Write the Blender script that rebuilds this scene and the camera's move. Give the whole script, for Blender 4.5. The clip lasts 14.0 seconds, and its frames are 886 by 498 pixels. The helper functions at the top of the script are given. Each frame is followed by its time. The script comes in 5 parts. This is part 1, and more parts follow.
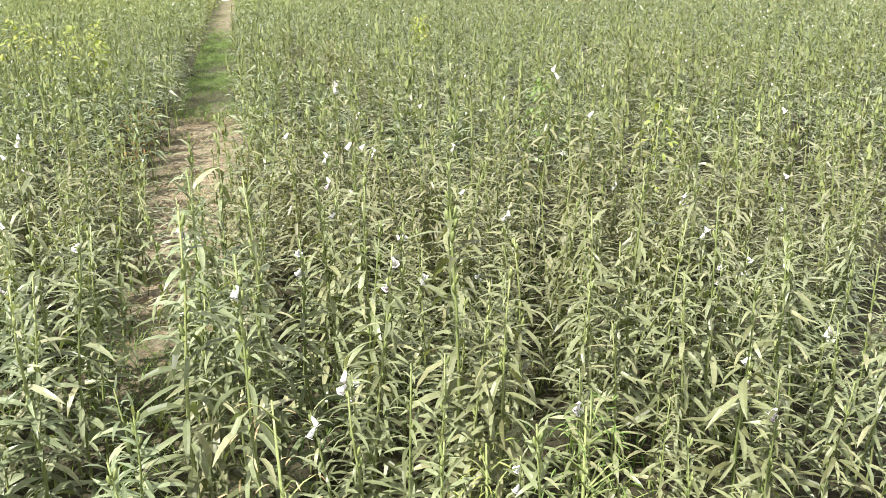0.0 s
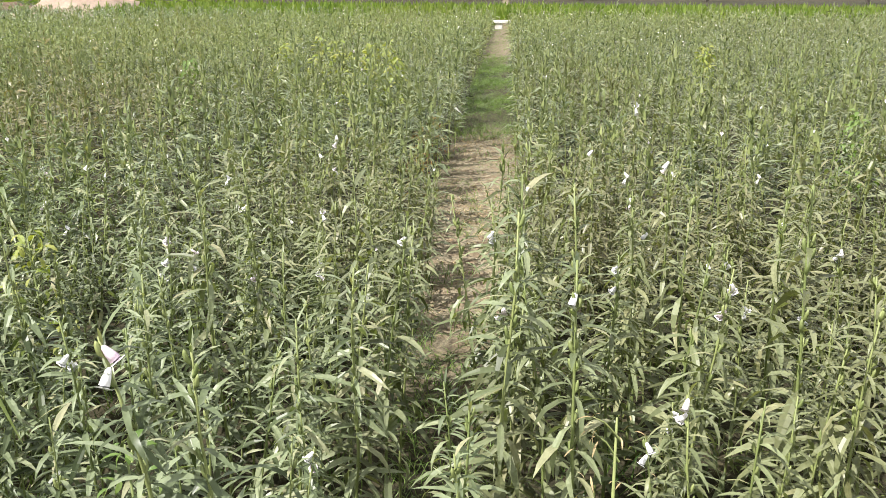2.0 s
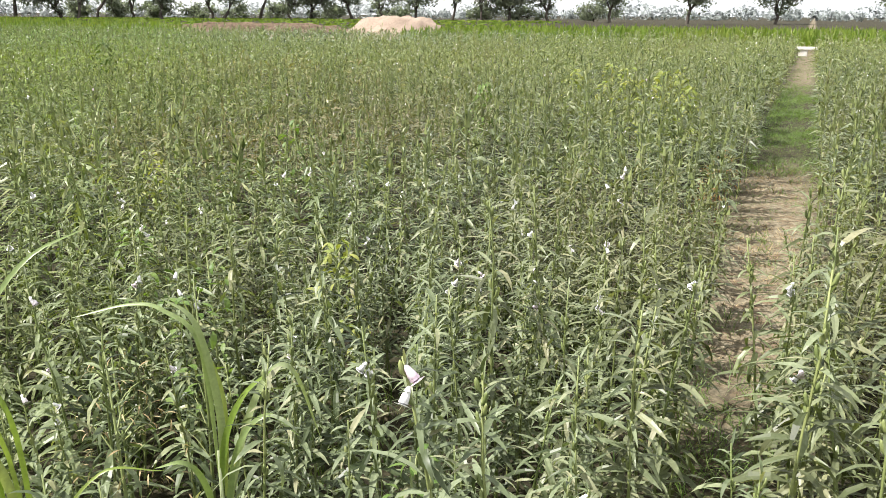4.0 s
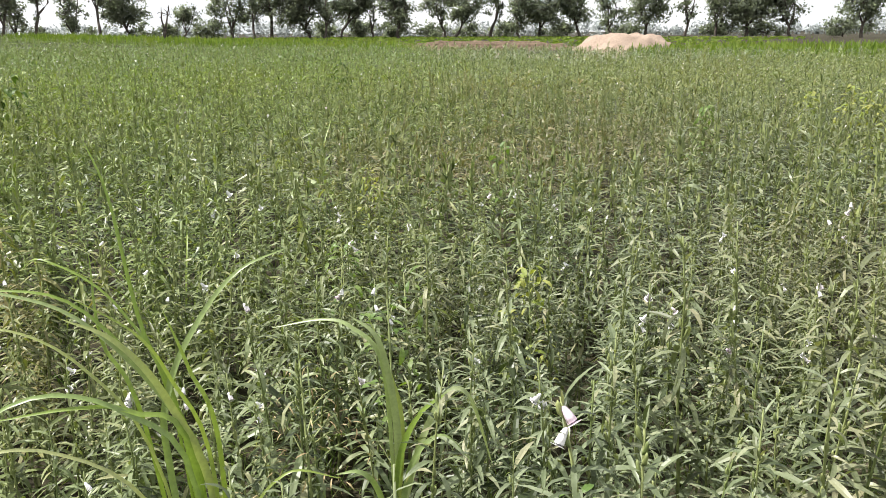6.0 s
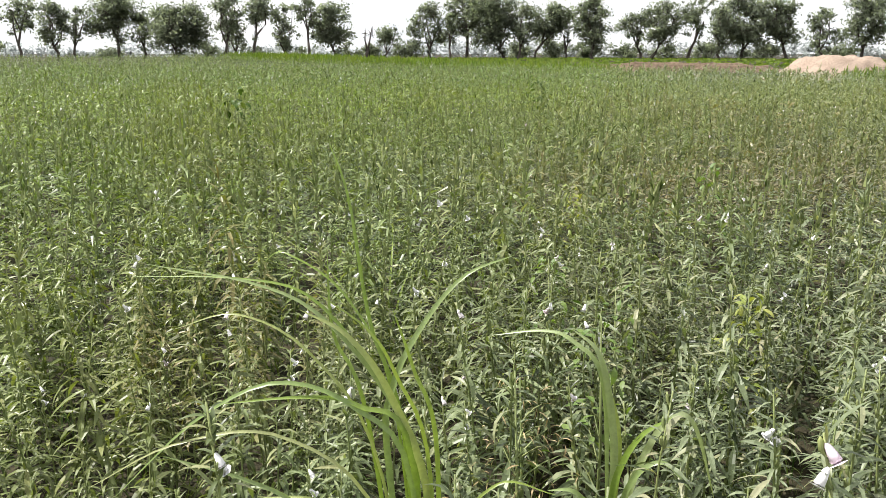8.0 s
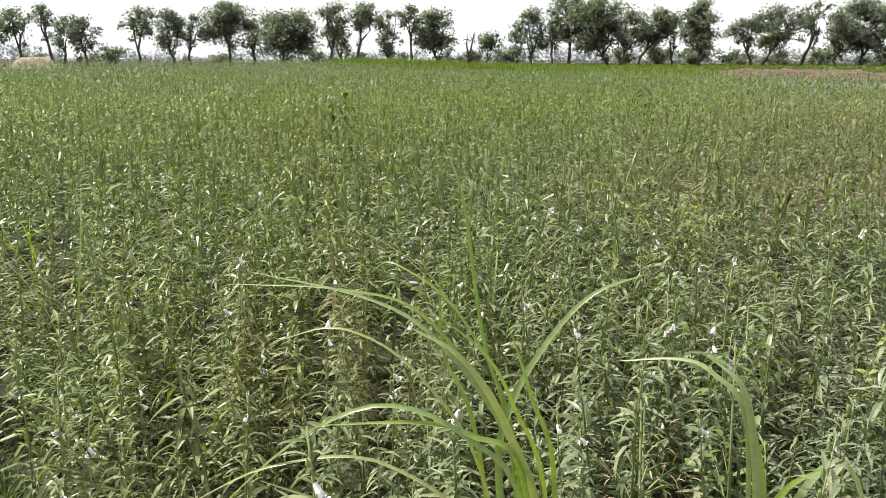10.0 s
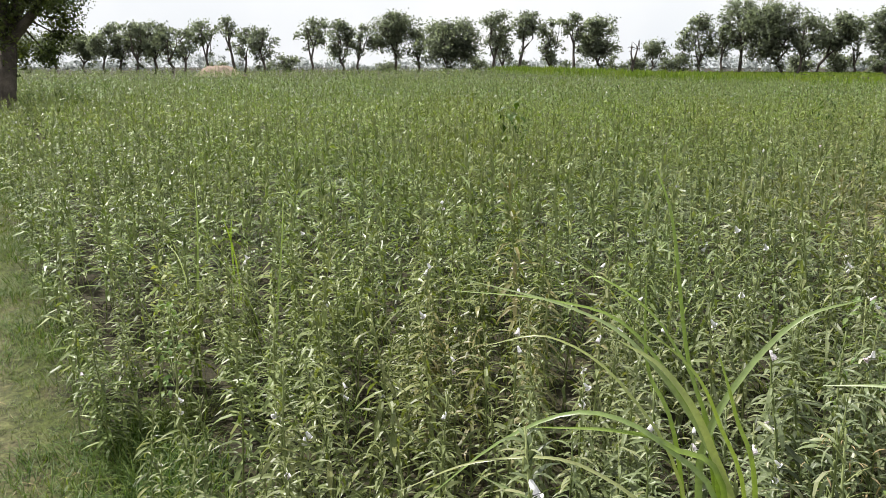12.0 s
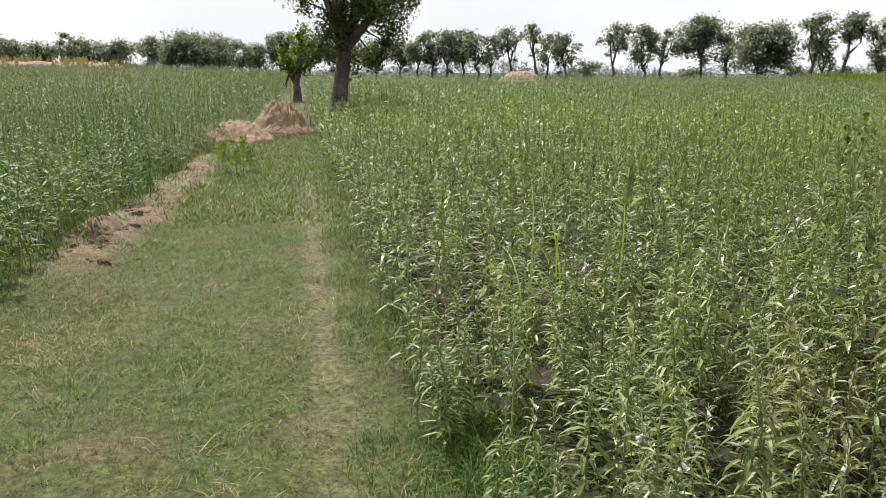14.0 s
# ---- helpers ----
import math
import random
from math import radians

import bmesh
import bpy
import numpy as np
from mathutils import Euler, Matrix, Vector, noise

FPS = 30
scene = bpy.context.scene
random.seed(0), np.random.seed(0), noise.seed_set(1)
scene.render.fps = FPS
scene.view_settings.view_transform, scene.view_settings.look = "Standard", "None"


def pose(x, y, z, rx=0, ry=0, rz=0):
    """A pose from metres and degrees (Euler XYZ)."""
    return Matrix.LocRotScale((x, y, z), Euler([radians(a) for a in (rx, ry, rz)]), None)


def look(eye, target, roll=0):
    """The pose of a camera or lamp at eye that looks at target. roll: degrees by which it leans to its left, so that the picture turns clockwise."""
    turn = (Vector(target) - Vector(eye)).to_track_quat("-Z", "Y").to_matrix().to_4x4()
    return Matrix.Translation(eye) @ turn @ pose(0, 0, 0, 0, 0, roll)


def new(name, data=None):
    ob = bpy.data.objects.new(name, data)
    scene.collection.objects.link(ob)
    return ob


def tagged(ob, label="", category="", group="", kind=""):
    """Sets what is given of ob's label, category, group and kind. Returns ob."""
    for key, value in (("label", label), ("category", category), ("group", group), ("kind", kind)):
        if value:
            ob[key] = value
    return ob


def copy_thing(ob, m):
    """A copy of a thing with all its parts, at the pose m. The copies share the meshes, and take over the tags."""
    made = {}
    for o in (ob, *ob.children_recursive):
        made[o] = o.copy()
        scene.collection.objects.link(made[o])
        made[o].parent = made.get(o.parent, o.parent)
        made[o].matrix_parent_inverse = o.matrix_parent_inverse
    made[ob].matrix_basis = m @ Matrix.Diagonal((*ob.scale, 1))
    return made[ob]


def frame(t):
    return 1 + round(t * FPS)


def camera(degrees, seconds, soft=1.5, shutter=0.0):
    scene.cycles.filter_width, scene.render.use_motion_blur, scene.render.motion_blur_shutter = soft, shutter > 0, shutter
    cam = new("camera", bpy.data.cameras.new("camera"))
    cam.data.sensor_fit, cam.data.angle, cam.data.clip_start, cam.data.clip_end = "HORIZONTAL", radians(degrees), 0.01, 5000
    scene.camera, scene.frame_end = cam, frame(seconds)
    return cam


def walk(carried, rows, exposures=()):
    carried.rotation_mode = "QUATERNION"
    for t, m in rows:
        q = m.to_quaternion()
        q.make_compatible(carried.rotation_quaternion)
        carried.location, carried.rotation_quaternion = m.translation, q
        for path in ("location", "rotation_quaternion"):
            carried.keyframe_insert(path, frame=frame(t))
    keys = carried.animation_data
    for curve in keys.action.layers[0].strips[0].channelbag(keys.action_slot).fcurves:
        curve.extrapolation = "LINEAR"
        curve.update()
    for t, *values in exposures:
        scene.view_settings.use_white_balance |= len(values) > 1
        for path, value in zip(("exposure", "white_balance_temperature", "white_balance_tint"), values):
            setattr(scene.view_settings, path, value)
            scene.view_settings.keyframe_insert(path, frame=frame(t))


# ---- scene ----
cam = camera(55.8, 14.0, soft=0.7)
PATH = [
    (0.0, (0.257, -0.586, 1.616), (4.893, -1.505, -0.014), -0.35),
    (0.5, (0.220, -0.497, 1.622), (4.904, -1.176, 0.011), -0.26),
    (1.0, (0.203, -0.459, 1.637), (4.933, -0.876, 0.070), 0.35),
    (1.5, (0.344, -0.415, 1.552), (5.122, -0.493, 0.081), 1.23),
    (2.0, (0.344, -0.373, 1.548), (5.100, 0.123, 0.084), 0.40),
    (2.5, (0.264, -0.281, 1.592), (4.870, 0.940, 0.076), -0.60),
    (3.0, (0.263, -0.286, 1.572), (4.730, 1.417, 0.108), -0.96),
    (3.2, (0.274, -0.269, 1.570), (4.720, 1.503, 0.125), -0.53),
    (5.3, (0.413, -0.430, 1.600), (4.436, 2.274, 0.375), -0.06),
    (5.5, (0.399, -0.417, 1.603), (4.328, 2.420, 0.373), -0.09),
    (6.0, (0.379, -0.393, 1.617), (4.079, 2.728, 0.364), -0.32),
    (6.5, (0.301, -0.368, 1.614), (3.741, 3.044, 0.381), -0.54),
    (7.0, (0.258, -0.382, 1.622), (3.475, 3.255, 0.430), -0.74),
    (7.2, (0.288, -0.369, 1.611), (3.437, 3.333, 0.440), -0.62),
    (9.3, (0.340, -0.191, 1.574), (2.995, 3.890, 0.434), 0.44),
    (9.5, (0.347, -0.171, 1.568), (2.945, 3.948, 0.436), 0.37),
    (10.0, (0.379, -0.133, 1.564), (2.853, 4.070, 0.461), 0.12),
    (10.5, (0.324, -0.147, 1.578), (2.649, 4.144, 0.492), -0.05),
    (11.0, (0.328, -0.122, 1.573), (2.432, 4.289, 0.519), -0.09),
    (11.5, (0.274, -0.169, 1.590), (2.137, 4.356, 0.565), 0.08),
    (12.0, (0.230, -0.172, 1.598), (1.881, 4.427, 0.537), 0.05),
    (12.5, (0.181, -0.159, 1.620), (1.709, 4.492, 0.600), 0.18),
    (13.0, (0.108, -0.065, 1.601), (1.431, 4.646, 0.575), 0.44),
    (13.5, (0.015, -0.019, 1.588), (0.820, 4.812, 0.581), 0.16),
    (14.0, (0.000, 0.000, 1.584), (0.000, 4.892, 0.552), 0.22),
]
walk(cam, [(t, look(eye, target, roll)) for t, eye, target, roll in PATH],
     exposures=[(0.0, 1.22), (0.8, 1.14), (1.5, 0.89), (3.0, 0.93), (5.5, 0.72), (6.5, 0.75), (9.5, 0.67), (11.0, 0.56), (12.5, 0.50), (14.0, 0.51)])

# ---- light: thin bright overcast with a hazy sun ahead and to the left of the track ----
SUN_AZ, SUN_EL = radians(-35), radians(58)
world = bpy.data.worlds.new("hazy_sky")
scene.world = world
world.use_nodes = True
wn, wl = world.node_tree.nodes, world.node_tree.links
sky = wn.new("ShaderNodeTexSky")
sky.sky_type, sky.sun_disc = "NISHITA", False
sky.sun_elevation, sky.sun_rotation = SUN_EL, SUN_AZ
sky.air_density, sky.dust_density, sky.ozone_density = 1.0, 7.0, 0.5
haze = wn.new("ShaderNodeMix")
haze.data_type = "RGBA"
haze.inputs[0].default_value = 0.84
cloud = wn.new("ShaderNodeTexNoise")
cloud.inputs["Scale"].default_value, cloud.inputs["Detail"].default_value = 2.2, 5.0
coord = wn.new("ShaderNodeTexCoord")
wl.new(coord.outputs["Generated"], cloud.inputs["Vector"])
veil = wn.new("ShaderNodeValToRGB")
veil.color_ramp.elements[0].position, veil.color_ramp.elements[0].color = 0.38, (8.3, 8.6, 8.9, 1)
veil.color_ramp.elements[1].position, veil.color_ramp.elements[1].color = 0.62, (10.0, 10.0, 9.9, 1)
wl.new(cloud.outputs[0], veil.inputs[0])
wl.new(veil.outputs[0], haze.inputs[7])
wl.new(sky.outputs[0], haze.inputs[6])
low_sky = wn.new("ShaderNodeSeparateXYZ")
wl.new(coord.outputs["Generated"], low_sky.inputs[0])
glow = wn.new("ShaderNodeValToRGB")
glow.color_ramp.elements[0].position, glow.color_ramp.elements[0].color = 0.10, (1.13, 1.13, 1.14, 1)
glow.color_ramp.elements[1].position, glow.color_ramp.elements[1].color = 0.55, (0.98, 0.98, 0.98, 1)
wl.new(low_sky.outputs[2], glow.inputs[0])
bank = wn.new("ShaderNodeMix")
bank.data_type, bank.blend_type = "RGBA", "MULTIPLY"
bank.inputs[0].default_value = 1.0
wl.new(haze.outputs[2], bank.inputs[6])
wl.new(glow.outputs[0], bank.inputs[7])
wl.new(bank.outputs[2], wn["Background"].inputs[0])
wn["Background"].inputs[1].default_value = 0.079
sun = new("sun", bpy.data.lights.new("sun", "SUN"))
sun.data.energy, sun.data.angle, sun.data.color = 5.0, radians(0.7), (1.0, 0.965, 0.91)
sun.matrix_world = look((60 * math.sin(SUN_AZ) * math.cos(SUN_EL), 60 * math.cos(SUN_AZ) * math.cos(SUN_EL), 60 * math.sin(SUN_EL)), (0, 0, 0))

rng = np.random.default_rng(7)


# ---- materials ----
def ramp(nt, fac, stops):
    r = nt.nodes.new("ShaderNodeValToRGB")
    els = r.color_ramp.elements
    while len(els) < len(stops):
        els.new(0.5)
    for e, (p, c) in zip(els, stops):
        e.position, e.color = p, (*c, 1)
    nt.links.new(fac, r.inputs[0])
    return r.outputs[0]


def math_node(nt, op, a, b=0.0):
    n = nt.nodes.new("ShaderNodeMath")
    n.operation = op
    for i, v in enumerate((a, b)):
        if isinstance(v, (int, float)):
            n.inputs[i].default_value = v
        else:
            nt.links.new(v, n.inputs[i])
    return n.outputs[0]


def noise_tex(nt, scale, detail=3.0, rough=0.55):
    geo = nt.nodes.new("ShaderNodeNewGeometry")
    n = nt.nodes.new("ShaderNodeTexNoise")
    n.inputs["Scale"].default_value, n.inputs["Detail"].default_value, n.inputs["Roughness"].default_value = scale, detail, rough
    nt.links.new(geo.outputs["Position"], n.inputs["Vector"])
    return n.outputs[0]


def mix_col(nt, fac, a, b, mode="MIX"):
    m = nt.nodes.new("ShaderNodeMix")
    m.data_type, m.blend_type = "RGBA", mode
    for i, v in ((0, fac), (6, a), (7, b)):
        if isinstance(v, (int, float)):
            m.inputs[i].default_value = v
        elif isinstance(v, tuple):
            m.inputs[i].default_value = (*v, 1)
        else:
            nt.links.new(v, m.inputs[i])
    return m.outputs[2]


# withered stands in the crop: centre and half-widths
SERE = ((6.8, 4.2, 3.6, 1.9), (1.55, 2.70, 0.55, 0.42), (12.5, 8.0, 4.0, 2.6))


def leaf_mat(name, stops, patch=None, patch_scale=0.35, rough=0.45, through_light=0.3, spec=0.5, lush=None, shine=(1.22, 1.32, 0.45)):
    """Foliage: each leaf its own tone, broad patches over the stand, light passing through."""
    m = bpy.data.materials.new(name)
    m.use_nodes = True
    nt = m.node_tree
    p = nt.nodes["Principled BSDF"]
    geo = nt.nodes.new("ShaderNodeNewGeometry")
    info = nt.nodes.new("ShaderNodeObjectInfo")
    rnd = math_node(nt, "FRACT", math_node(nt, "ADD", geo.outputs["Random Per Island"], info.outputs["Random"]))
    col = ramp(nt, rnd, stops)
    if patch:
        fac = math_node(nt, "MULTIPLY", ramp(nt, noise_tex(nt, patch_scale, 2.0), [(0.48, (0, 0, 0)), (0.70, (1, 1, 1))]), 0.6)
        col = mix_col(nt, fac, col, patch)
    if lush:
        blotch = noise_tex(nt, 1.1, 3.0)
        sep = nt.nodes.new("ShaderNodeSeparateXYZ")
        nt.links.new(geo.outputs["Position"], sep.inputs[0])
        grad = math_node(nt, "SUBTRACT", sep.outputs[1], math_node(nt, "MULTIPLY", sep.outputs[0], 0.75))
        grad = math_node(nt, "ADD", math_node(nt, "MULTIPLY", grad, 0.07), math_node(nt, "SUBTRACT", noise_tex(nt, 0.25, 2.0), 0.32))
        col = mix_col(nt, math_node(nt, "MULTIPLY", ramp(nt, grad, [(0.0, (0, 0, 0)), (0.48, (1, 1, 1))]), 0.75), col, mix_col(nt, 1.0, col, lush, "MULTIPLY"))
        across = math_node(nt, "ADD", math_node(nt, "MULTIPLY", sep.outputs[0], 0.5), math_node(nt, "MULTIPLY", sep.outputs[1], 0.866))
        across = math_node(nt, "ADD", across, math_node(nt, "MULTIPLY", math_node(nt, "SUBTRACT", noise_tex(nt, 0.16, 2.0), 0.5), 9.0))
        # yellower crop band, then distance haze tinted into the far leaves as blue
        plot = ramp(nt, math_node(nt, "MULTIPLY", across, 0.02), [(0.13, (1, 1, 1)), (0.27, (1.14, 1.17, 0.85)), (0.48, (1.12, 1.16, 0.85)), (0.56, (0.95, 1.04, 1.10)), (1.0, (0.98, 1.06, 1.15))])
        col = mix_col(nt, 1.0, col, plot, "MULTIPLY")
        sere = 0.0
        for cx, cy, rx, ry in SERE:
            dx = math_node(nt, "MULTIPLY", math_node(nt, "SUBTRACT", sep.outputs[0], cx), 1 / rx)
            dy = math_node(nt, "MULTIPLY", math_node(nt, "SUBTRACT", sep.outputs[1], cy), 1 / ry)
            d2 = math_node(nt, "ADD", math_node(nt, "MULTIPLY", dx, dx), math_node(nt, "MULTIPLY", dy, dy))
            sere = math_node(nt, "MAXIMUM", math_node(nt, "SUBTRACT", 1.0, d2), sere)
        sere = math_node(nt, "MULTIPLY", ramp(nt, math_node(nt, "MULTIPLY", sere, blotch), [(0.06, (0, 0, 0)), (0.40, (1, 1, 1))]), 0.5)
        col = mix_col(nt, math_node(nt, "MULTIPLY", sere, ramp(nt, rnd, [(0.2, (0.3, 0.3, 0.3)), (0.8, (1, 1, 1))])), col, (0.235, 0.150, 0.08))
    col = mix_col(nt, 0.35, col, ramp(nt, noise_tex(nt, 90.0, 2.0), [(0.3, (0.55, 0.55, 0.5)), (0.7, (1.25, 1.25, 1.2))]), "MULTIPLY")
    nt.links.new(col, p.inputs["Base Color"])
    p.inputs["Roughness"].default_value = rough
    p.inputs["Specular IOR Level"].default_value = spec
    tr = nt.nodes.new("ShaderNodeBsdfTranslucent")
    nt.links.new(mix_col(nt, 1.0, col, shine, "MULTIPLY"), tr.inputs[0])
    ms = nt.nodes.new("ShaderNodeMixShader")
    ms.inputs[0].default_value = through_light
    nt.links.new(p.outputs[0], ms.inputs[1])
    nt.links.new(tr.outputs[0], ms.inputs[2])
    nt.links.new(ms.outputs[0], nt.nodes["Material Output"].inputs[0])
    return m


def rough_mat(name, dark, light, scale, fine, rough=0.9, bump=0.4, mid=None):
    """Soil, bark, straw: two scales of tone and a bump."""
    m = bpy.data.materials.new(name)
    m.use_nodes = True
    nt = m.node_tree
    p = nt.nodes["Principled BSDF"]
    stops = [(0.3, dark), (0.7, light)] if mid is None else [(0.3, dark), (0.5, mid), (0.7, light)]
    col = ramp(nt, noise_tex(nt, scale, 5.0, 0.65), stops)
    f = noise_tex(nt, fine, 4.0, 0.7)
    col = mix_col(nt, 0.6, col, ramp(nt, f, [(0.3, (0.5, 0.5, 0.5)), (0.7, (1.3, 1.3, 1.3))]), "MULTIPLY")
    nt.links.new(col, p.inputs["Base Color"])
    p.inputs["Roughness"].default_value = rough
    p.inputs["Specular IOR Level"].default_value = 0.2
    b = nt.nodes.new("ShaderNodeBump")
    b.inputs["Strength"].default_value, b.inputs["Distance"].default_value = bump, 0.02
    nt.links.new(f, b.inputs["Height"])
    nt.links.new(b.outputs[0], p.inputs["Normal"])
    return m


M_LEAF = leaf_mat("sesame_leaf", [(0.0, (0.036, 0.052, 0.019)), (0.45, (0.153, 0.186, 0.104)), (0.82, (0.242, 0.280, 0.173)), (1.0, (0.31, 0.30, 0.19))], patch=(0.19, 0.172, 0.09), rough=0.40, spec=0.38, through_light=0.27, lush=(0.83, 1.0, 0.34))
M_LEAF_GREEN = leaf_mat("young_sesame_leaf", [(0.0, (0.020, 0.048, 0.010)), (0.6, (0.080, 0.140, 0.032)), (1.0, (0.20, 0.25, 0.07))], patch=(0.14, 0.15, 0.04), patch_scale=0.8, rough=0.45, spec=0.2)
M_STEM = leaf_mat("sesame_stem", [(0.0, (0.14, 0.18, 0.055)), (1.0, (0.24, 0.27, 0.10))], through_light=0.0, rough=0.6)
M_FLOWER = leaf_mat("sesame_flower", [(0.0, (0.80, 0.79, 0.82)), (0.7, (0.84, 0.82, 0.84)), (1.0, (0.76, 0.62, 0.72))], rough=0.6, through_light=0.0)
M_GRASS = leaf_mat("turf_grass", [(0.0, (0.048, 0.080, 0.011)), (0.6, (0.114, 0.160, 0.025)), (0.9, (0.16, 0.192, 0.045)), (1.0, (0.29, 0.25, 0.14))], patch=(0.125, 0.115, 0.035), patch_scale=1.3, rough=0.55)
M_VERGE = leaf_mat("fringe_grass", [(0.0, (0.030, 0.066, 0.008)), (0.6, (0.084, 0.148, 0.018)), (1.0, (0.16, 0.205, 0.045))], patch=(0.11, 0.145, 0.028), patch_scale=1.5, rough=0.5, through_light=0.35)
M_BLADE = leaf_mat("long_grass_blade", [(0.0, (0.19, 0.28, 0.05)), (0.7, (0.28, 0.35, 0.08)), (1.0, (0.40, 0.41, 0.22))], rough=0.35, through_light=0.35, spec=0.6)
M_CANE = leaf_mat("cane_blade", [(0.0, (0.22, 0.30, 0.10)), (1.0, (0.34, 0.38, 0.22))], rough=0.35, through_light=0.3, spec=0.6)
M_HERB = leaf_mat("bright_herb_leaf", [(0.0, (0.09, 0.165, 0.03)), (1.0, (0.17, 0.24, 0.06))], rough=0.5, through_light=0.35)
M_YELLOW = leaf_mat("yellowing_leaf", [(0.0, (0.20, 0.26, 0.05)), (1.0, (0.34, 0.34, 0.10))], rough=0.5, through_light=0.35)
M_DRY = leaf_mat("dry_straw", [(0.0, (0.26, 0.19, 0.10)), (1.0, (0.50, 0.40, 0.24))], rough=0.75, through_light=0.15, spec=0.2)
M_REED = leaf_mat("rust_dry_reed", [(0.0, (0.20, 0.15, 0.075)), (0.6, (0.31, 0.235, 0.135)), (1.0, (0.22, 0.23, 0.10))], rough=0.8, through_light=0.2, spec=0.2)
M_RUST = leaf_mat("rust_red_leaf", [(0.0, (0.20, 0.09, 0.04)), (1.0, (0.36, 0.20, 0.07))], rough=0.7, through_light=0.3, spec=0.2)
# far-row leaf, greyed and paled: distance haze put into its colour
M_TREE_HAZED = leaf_mat("acacia_leaf", [(0.0, (0.235, 0.26, 0.225)), (0.6, (0.255, 0.285, 0.24)), (1.0, (0.27, 0.30, 0.24))], patch=(0.25, 0.29, 0.20), patch_scale=0.22, rough=0.9, through_light=0.62, spec=0.02, shine=(1.15, 1.22, 0.80))
# woods belt behind it, with still more haze mixed into the leaf colour
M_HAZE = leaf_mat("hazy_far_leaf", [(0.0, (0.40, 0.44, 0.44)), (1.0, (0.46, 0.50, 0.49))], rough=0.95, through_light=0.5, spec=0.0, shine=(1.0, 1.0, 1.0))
M_TREE_DARK = leaf_mat("shade_tree_leaf", [(0.0, (0.07, 0.095, 0.05)), (0.7, (0.125, 0.16, 0.08)), (1.0, (0.20, 0.25, 0.095))], patch=(0.22, 0.25, 0.08), patch_scale=0.6, rough=0.6, through_light=0.35, spec=0.2)
M_STRIP = leaf_mat("fodder_leaf", [(0.0, (0.10, 0.165, 0.03)), (1.0, (0.205, 0.275, 0.06))], patch=(0.22, 0.25, 0.065), patch_scale=0.25, spec=0.15, rough=0.7, through_light=0.35)
M_BARK = rough_mat("acacia_bark", (0.05, 0.042, 0.036), (0.14, 0.12, 0.10), 3.0, 22.0, bump=0.8)
M_SOIL = rough_mat("dug_soil", (0.065, 0.046, 0.032), (0.20, 0.145, 0.10), 4.0, 30.0, bump=0.8)
M_HEAP = rough_mat("pale_earth_heap", (0.26, 0.195, 0.152), (0.35, 0.275, 0.218), 0.7, 9.0, bump=0.5)
M_SPOIL = rough_mat("ditch_spoil", (0.17, 0.115, 0.078), (0.33, 0.235, 0.165), 3.5, 16.0, bump=0.9)
M_SLAB = rough_mat("whitewashed_concrete", (0.55, 0.53, 0.48), (0.80, 0.78, 0.74), 3.0, 25.0, rough=0.8, bump=0.2)


# ---- plan of the fields ----
def smooth(a, b, v):
    u = np.clip((v - a) / (b - a), 0, 1)
    return u * u * (3 - 2 * u)


def field_edge(y):
    """The sesame field's edge on the track."""
    return np.where(y > -1, 0.50 - 0.172 * y, 0.67 + 0.5 * (-1 - y))


def left_edge(y):
    """The other field's edge, across the track."""
    return -2.22 - 0.145 * y


def path_mid(x):
    return 0.0325 * x - 0.20


def path_half(x):
    return 0.10 * smooth(1.2, 1.7, x) + 0.10 * smooth(2.6, 4.4, x) + 0.12 * smooth(4.4, 6.5, x)


EAST = 41.0


def ground_z(x, y):
    r = np.hypot(x, y)
    z = 0.75 * smooth(55, 110, r) + 0.9 * smooth(25, 110, r) * smooth(-0.05, -0.35, np.arctan2(x, y) * (y > 0))
    u = x + 0.172 * y
    near = smooth(60, 25, r)
    z = z - 0.035 * np.exp(-((u - 0.14) / 0.16) ** 2) * near * (y > -3) * (y < 24)
    z = z + 0.10 * np.exp(-((x - left_edge(y) - 0.15) / 0.35) ** 2) * near * (y > -5) * (y < 26)
    z = z - 0.55 * np.exp(-(((x + 3.75) / 0.55) ** 2 + ((y - 21.3) / 0.7) ** 2))
    z = z + 0.02 * np.sin(x * 2.1 + 1.3 * np.sin(y * 1.7)) * np.cos(y * 1.9) * near
    return z


# ---- mesh building ----
class Shape:
    """Gathers triangles, each with a material slot."""

    def __init__(self):
        self.v, self.f, self.m, self.n = [], [], [], 0

    def add(self, v, f, m=0):
        v, f = np.asarray(v, float), np.asarray(f, int)
        self.v.append(v)
        self.f.append(f + self.n)
        self.m.append(np.full(len(f), m) if np.isscalar(m) else np.asarray(m))
        self.n += len(v)

    def arrays(self):
        return np.concatenate(self.v), np.concatenate(self.f), np.concatenate(self.m)

    def mesh(self, name, mats, soft=False):
        return tri_mesh(name, *self.arrays(), mats, soft)


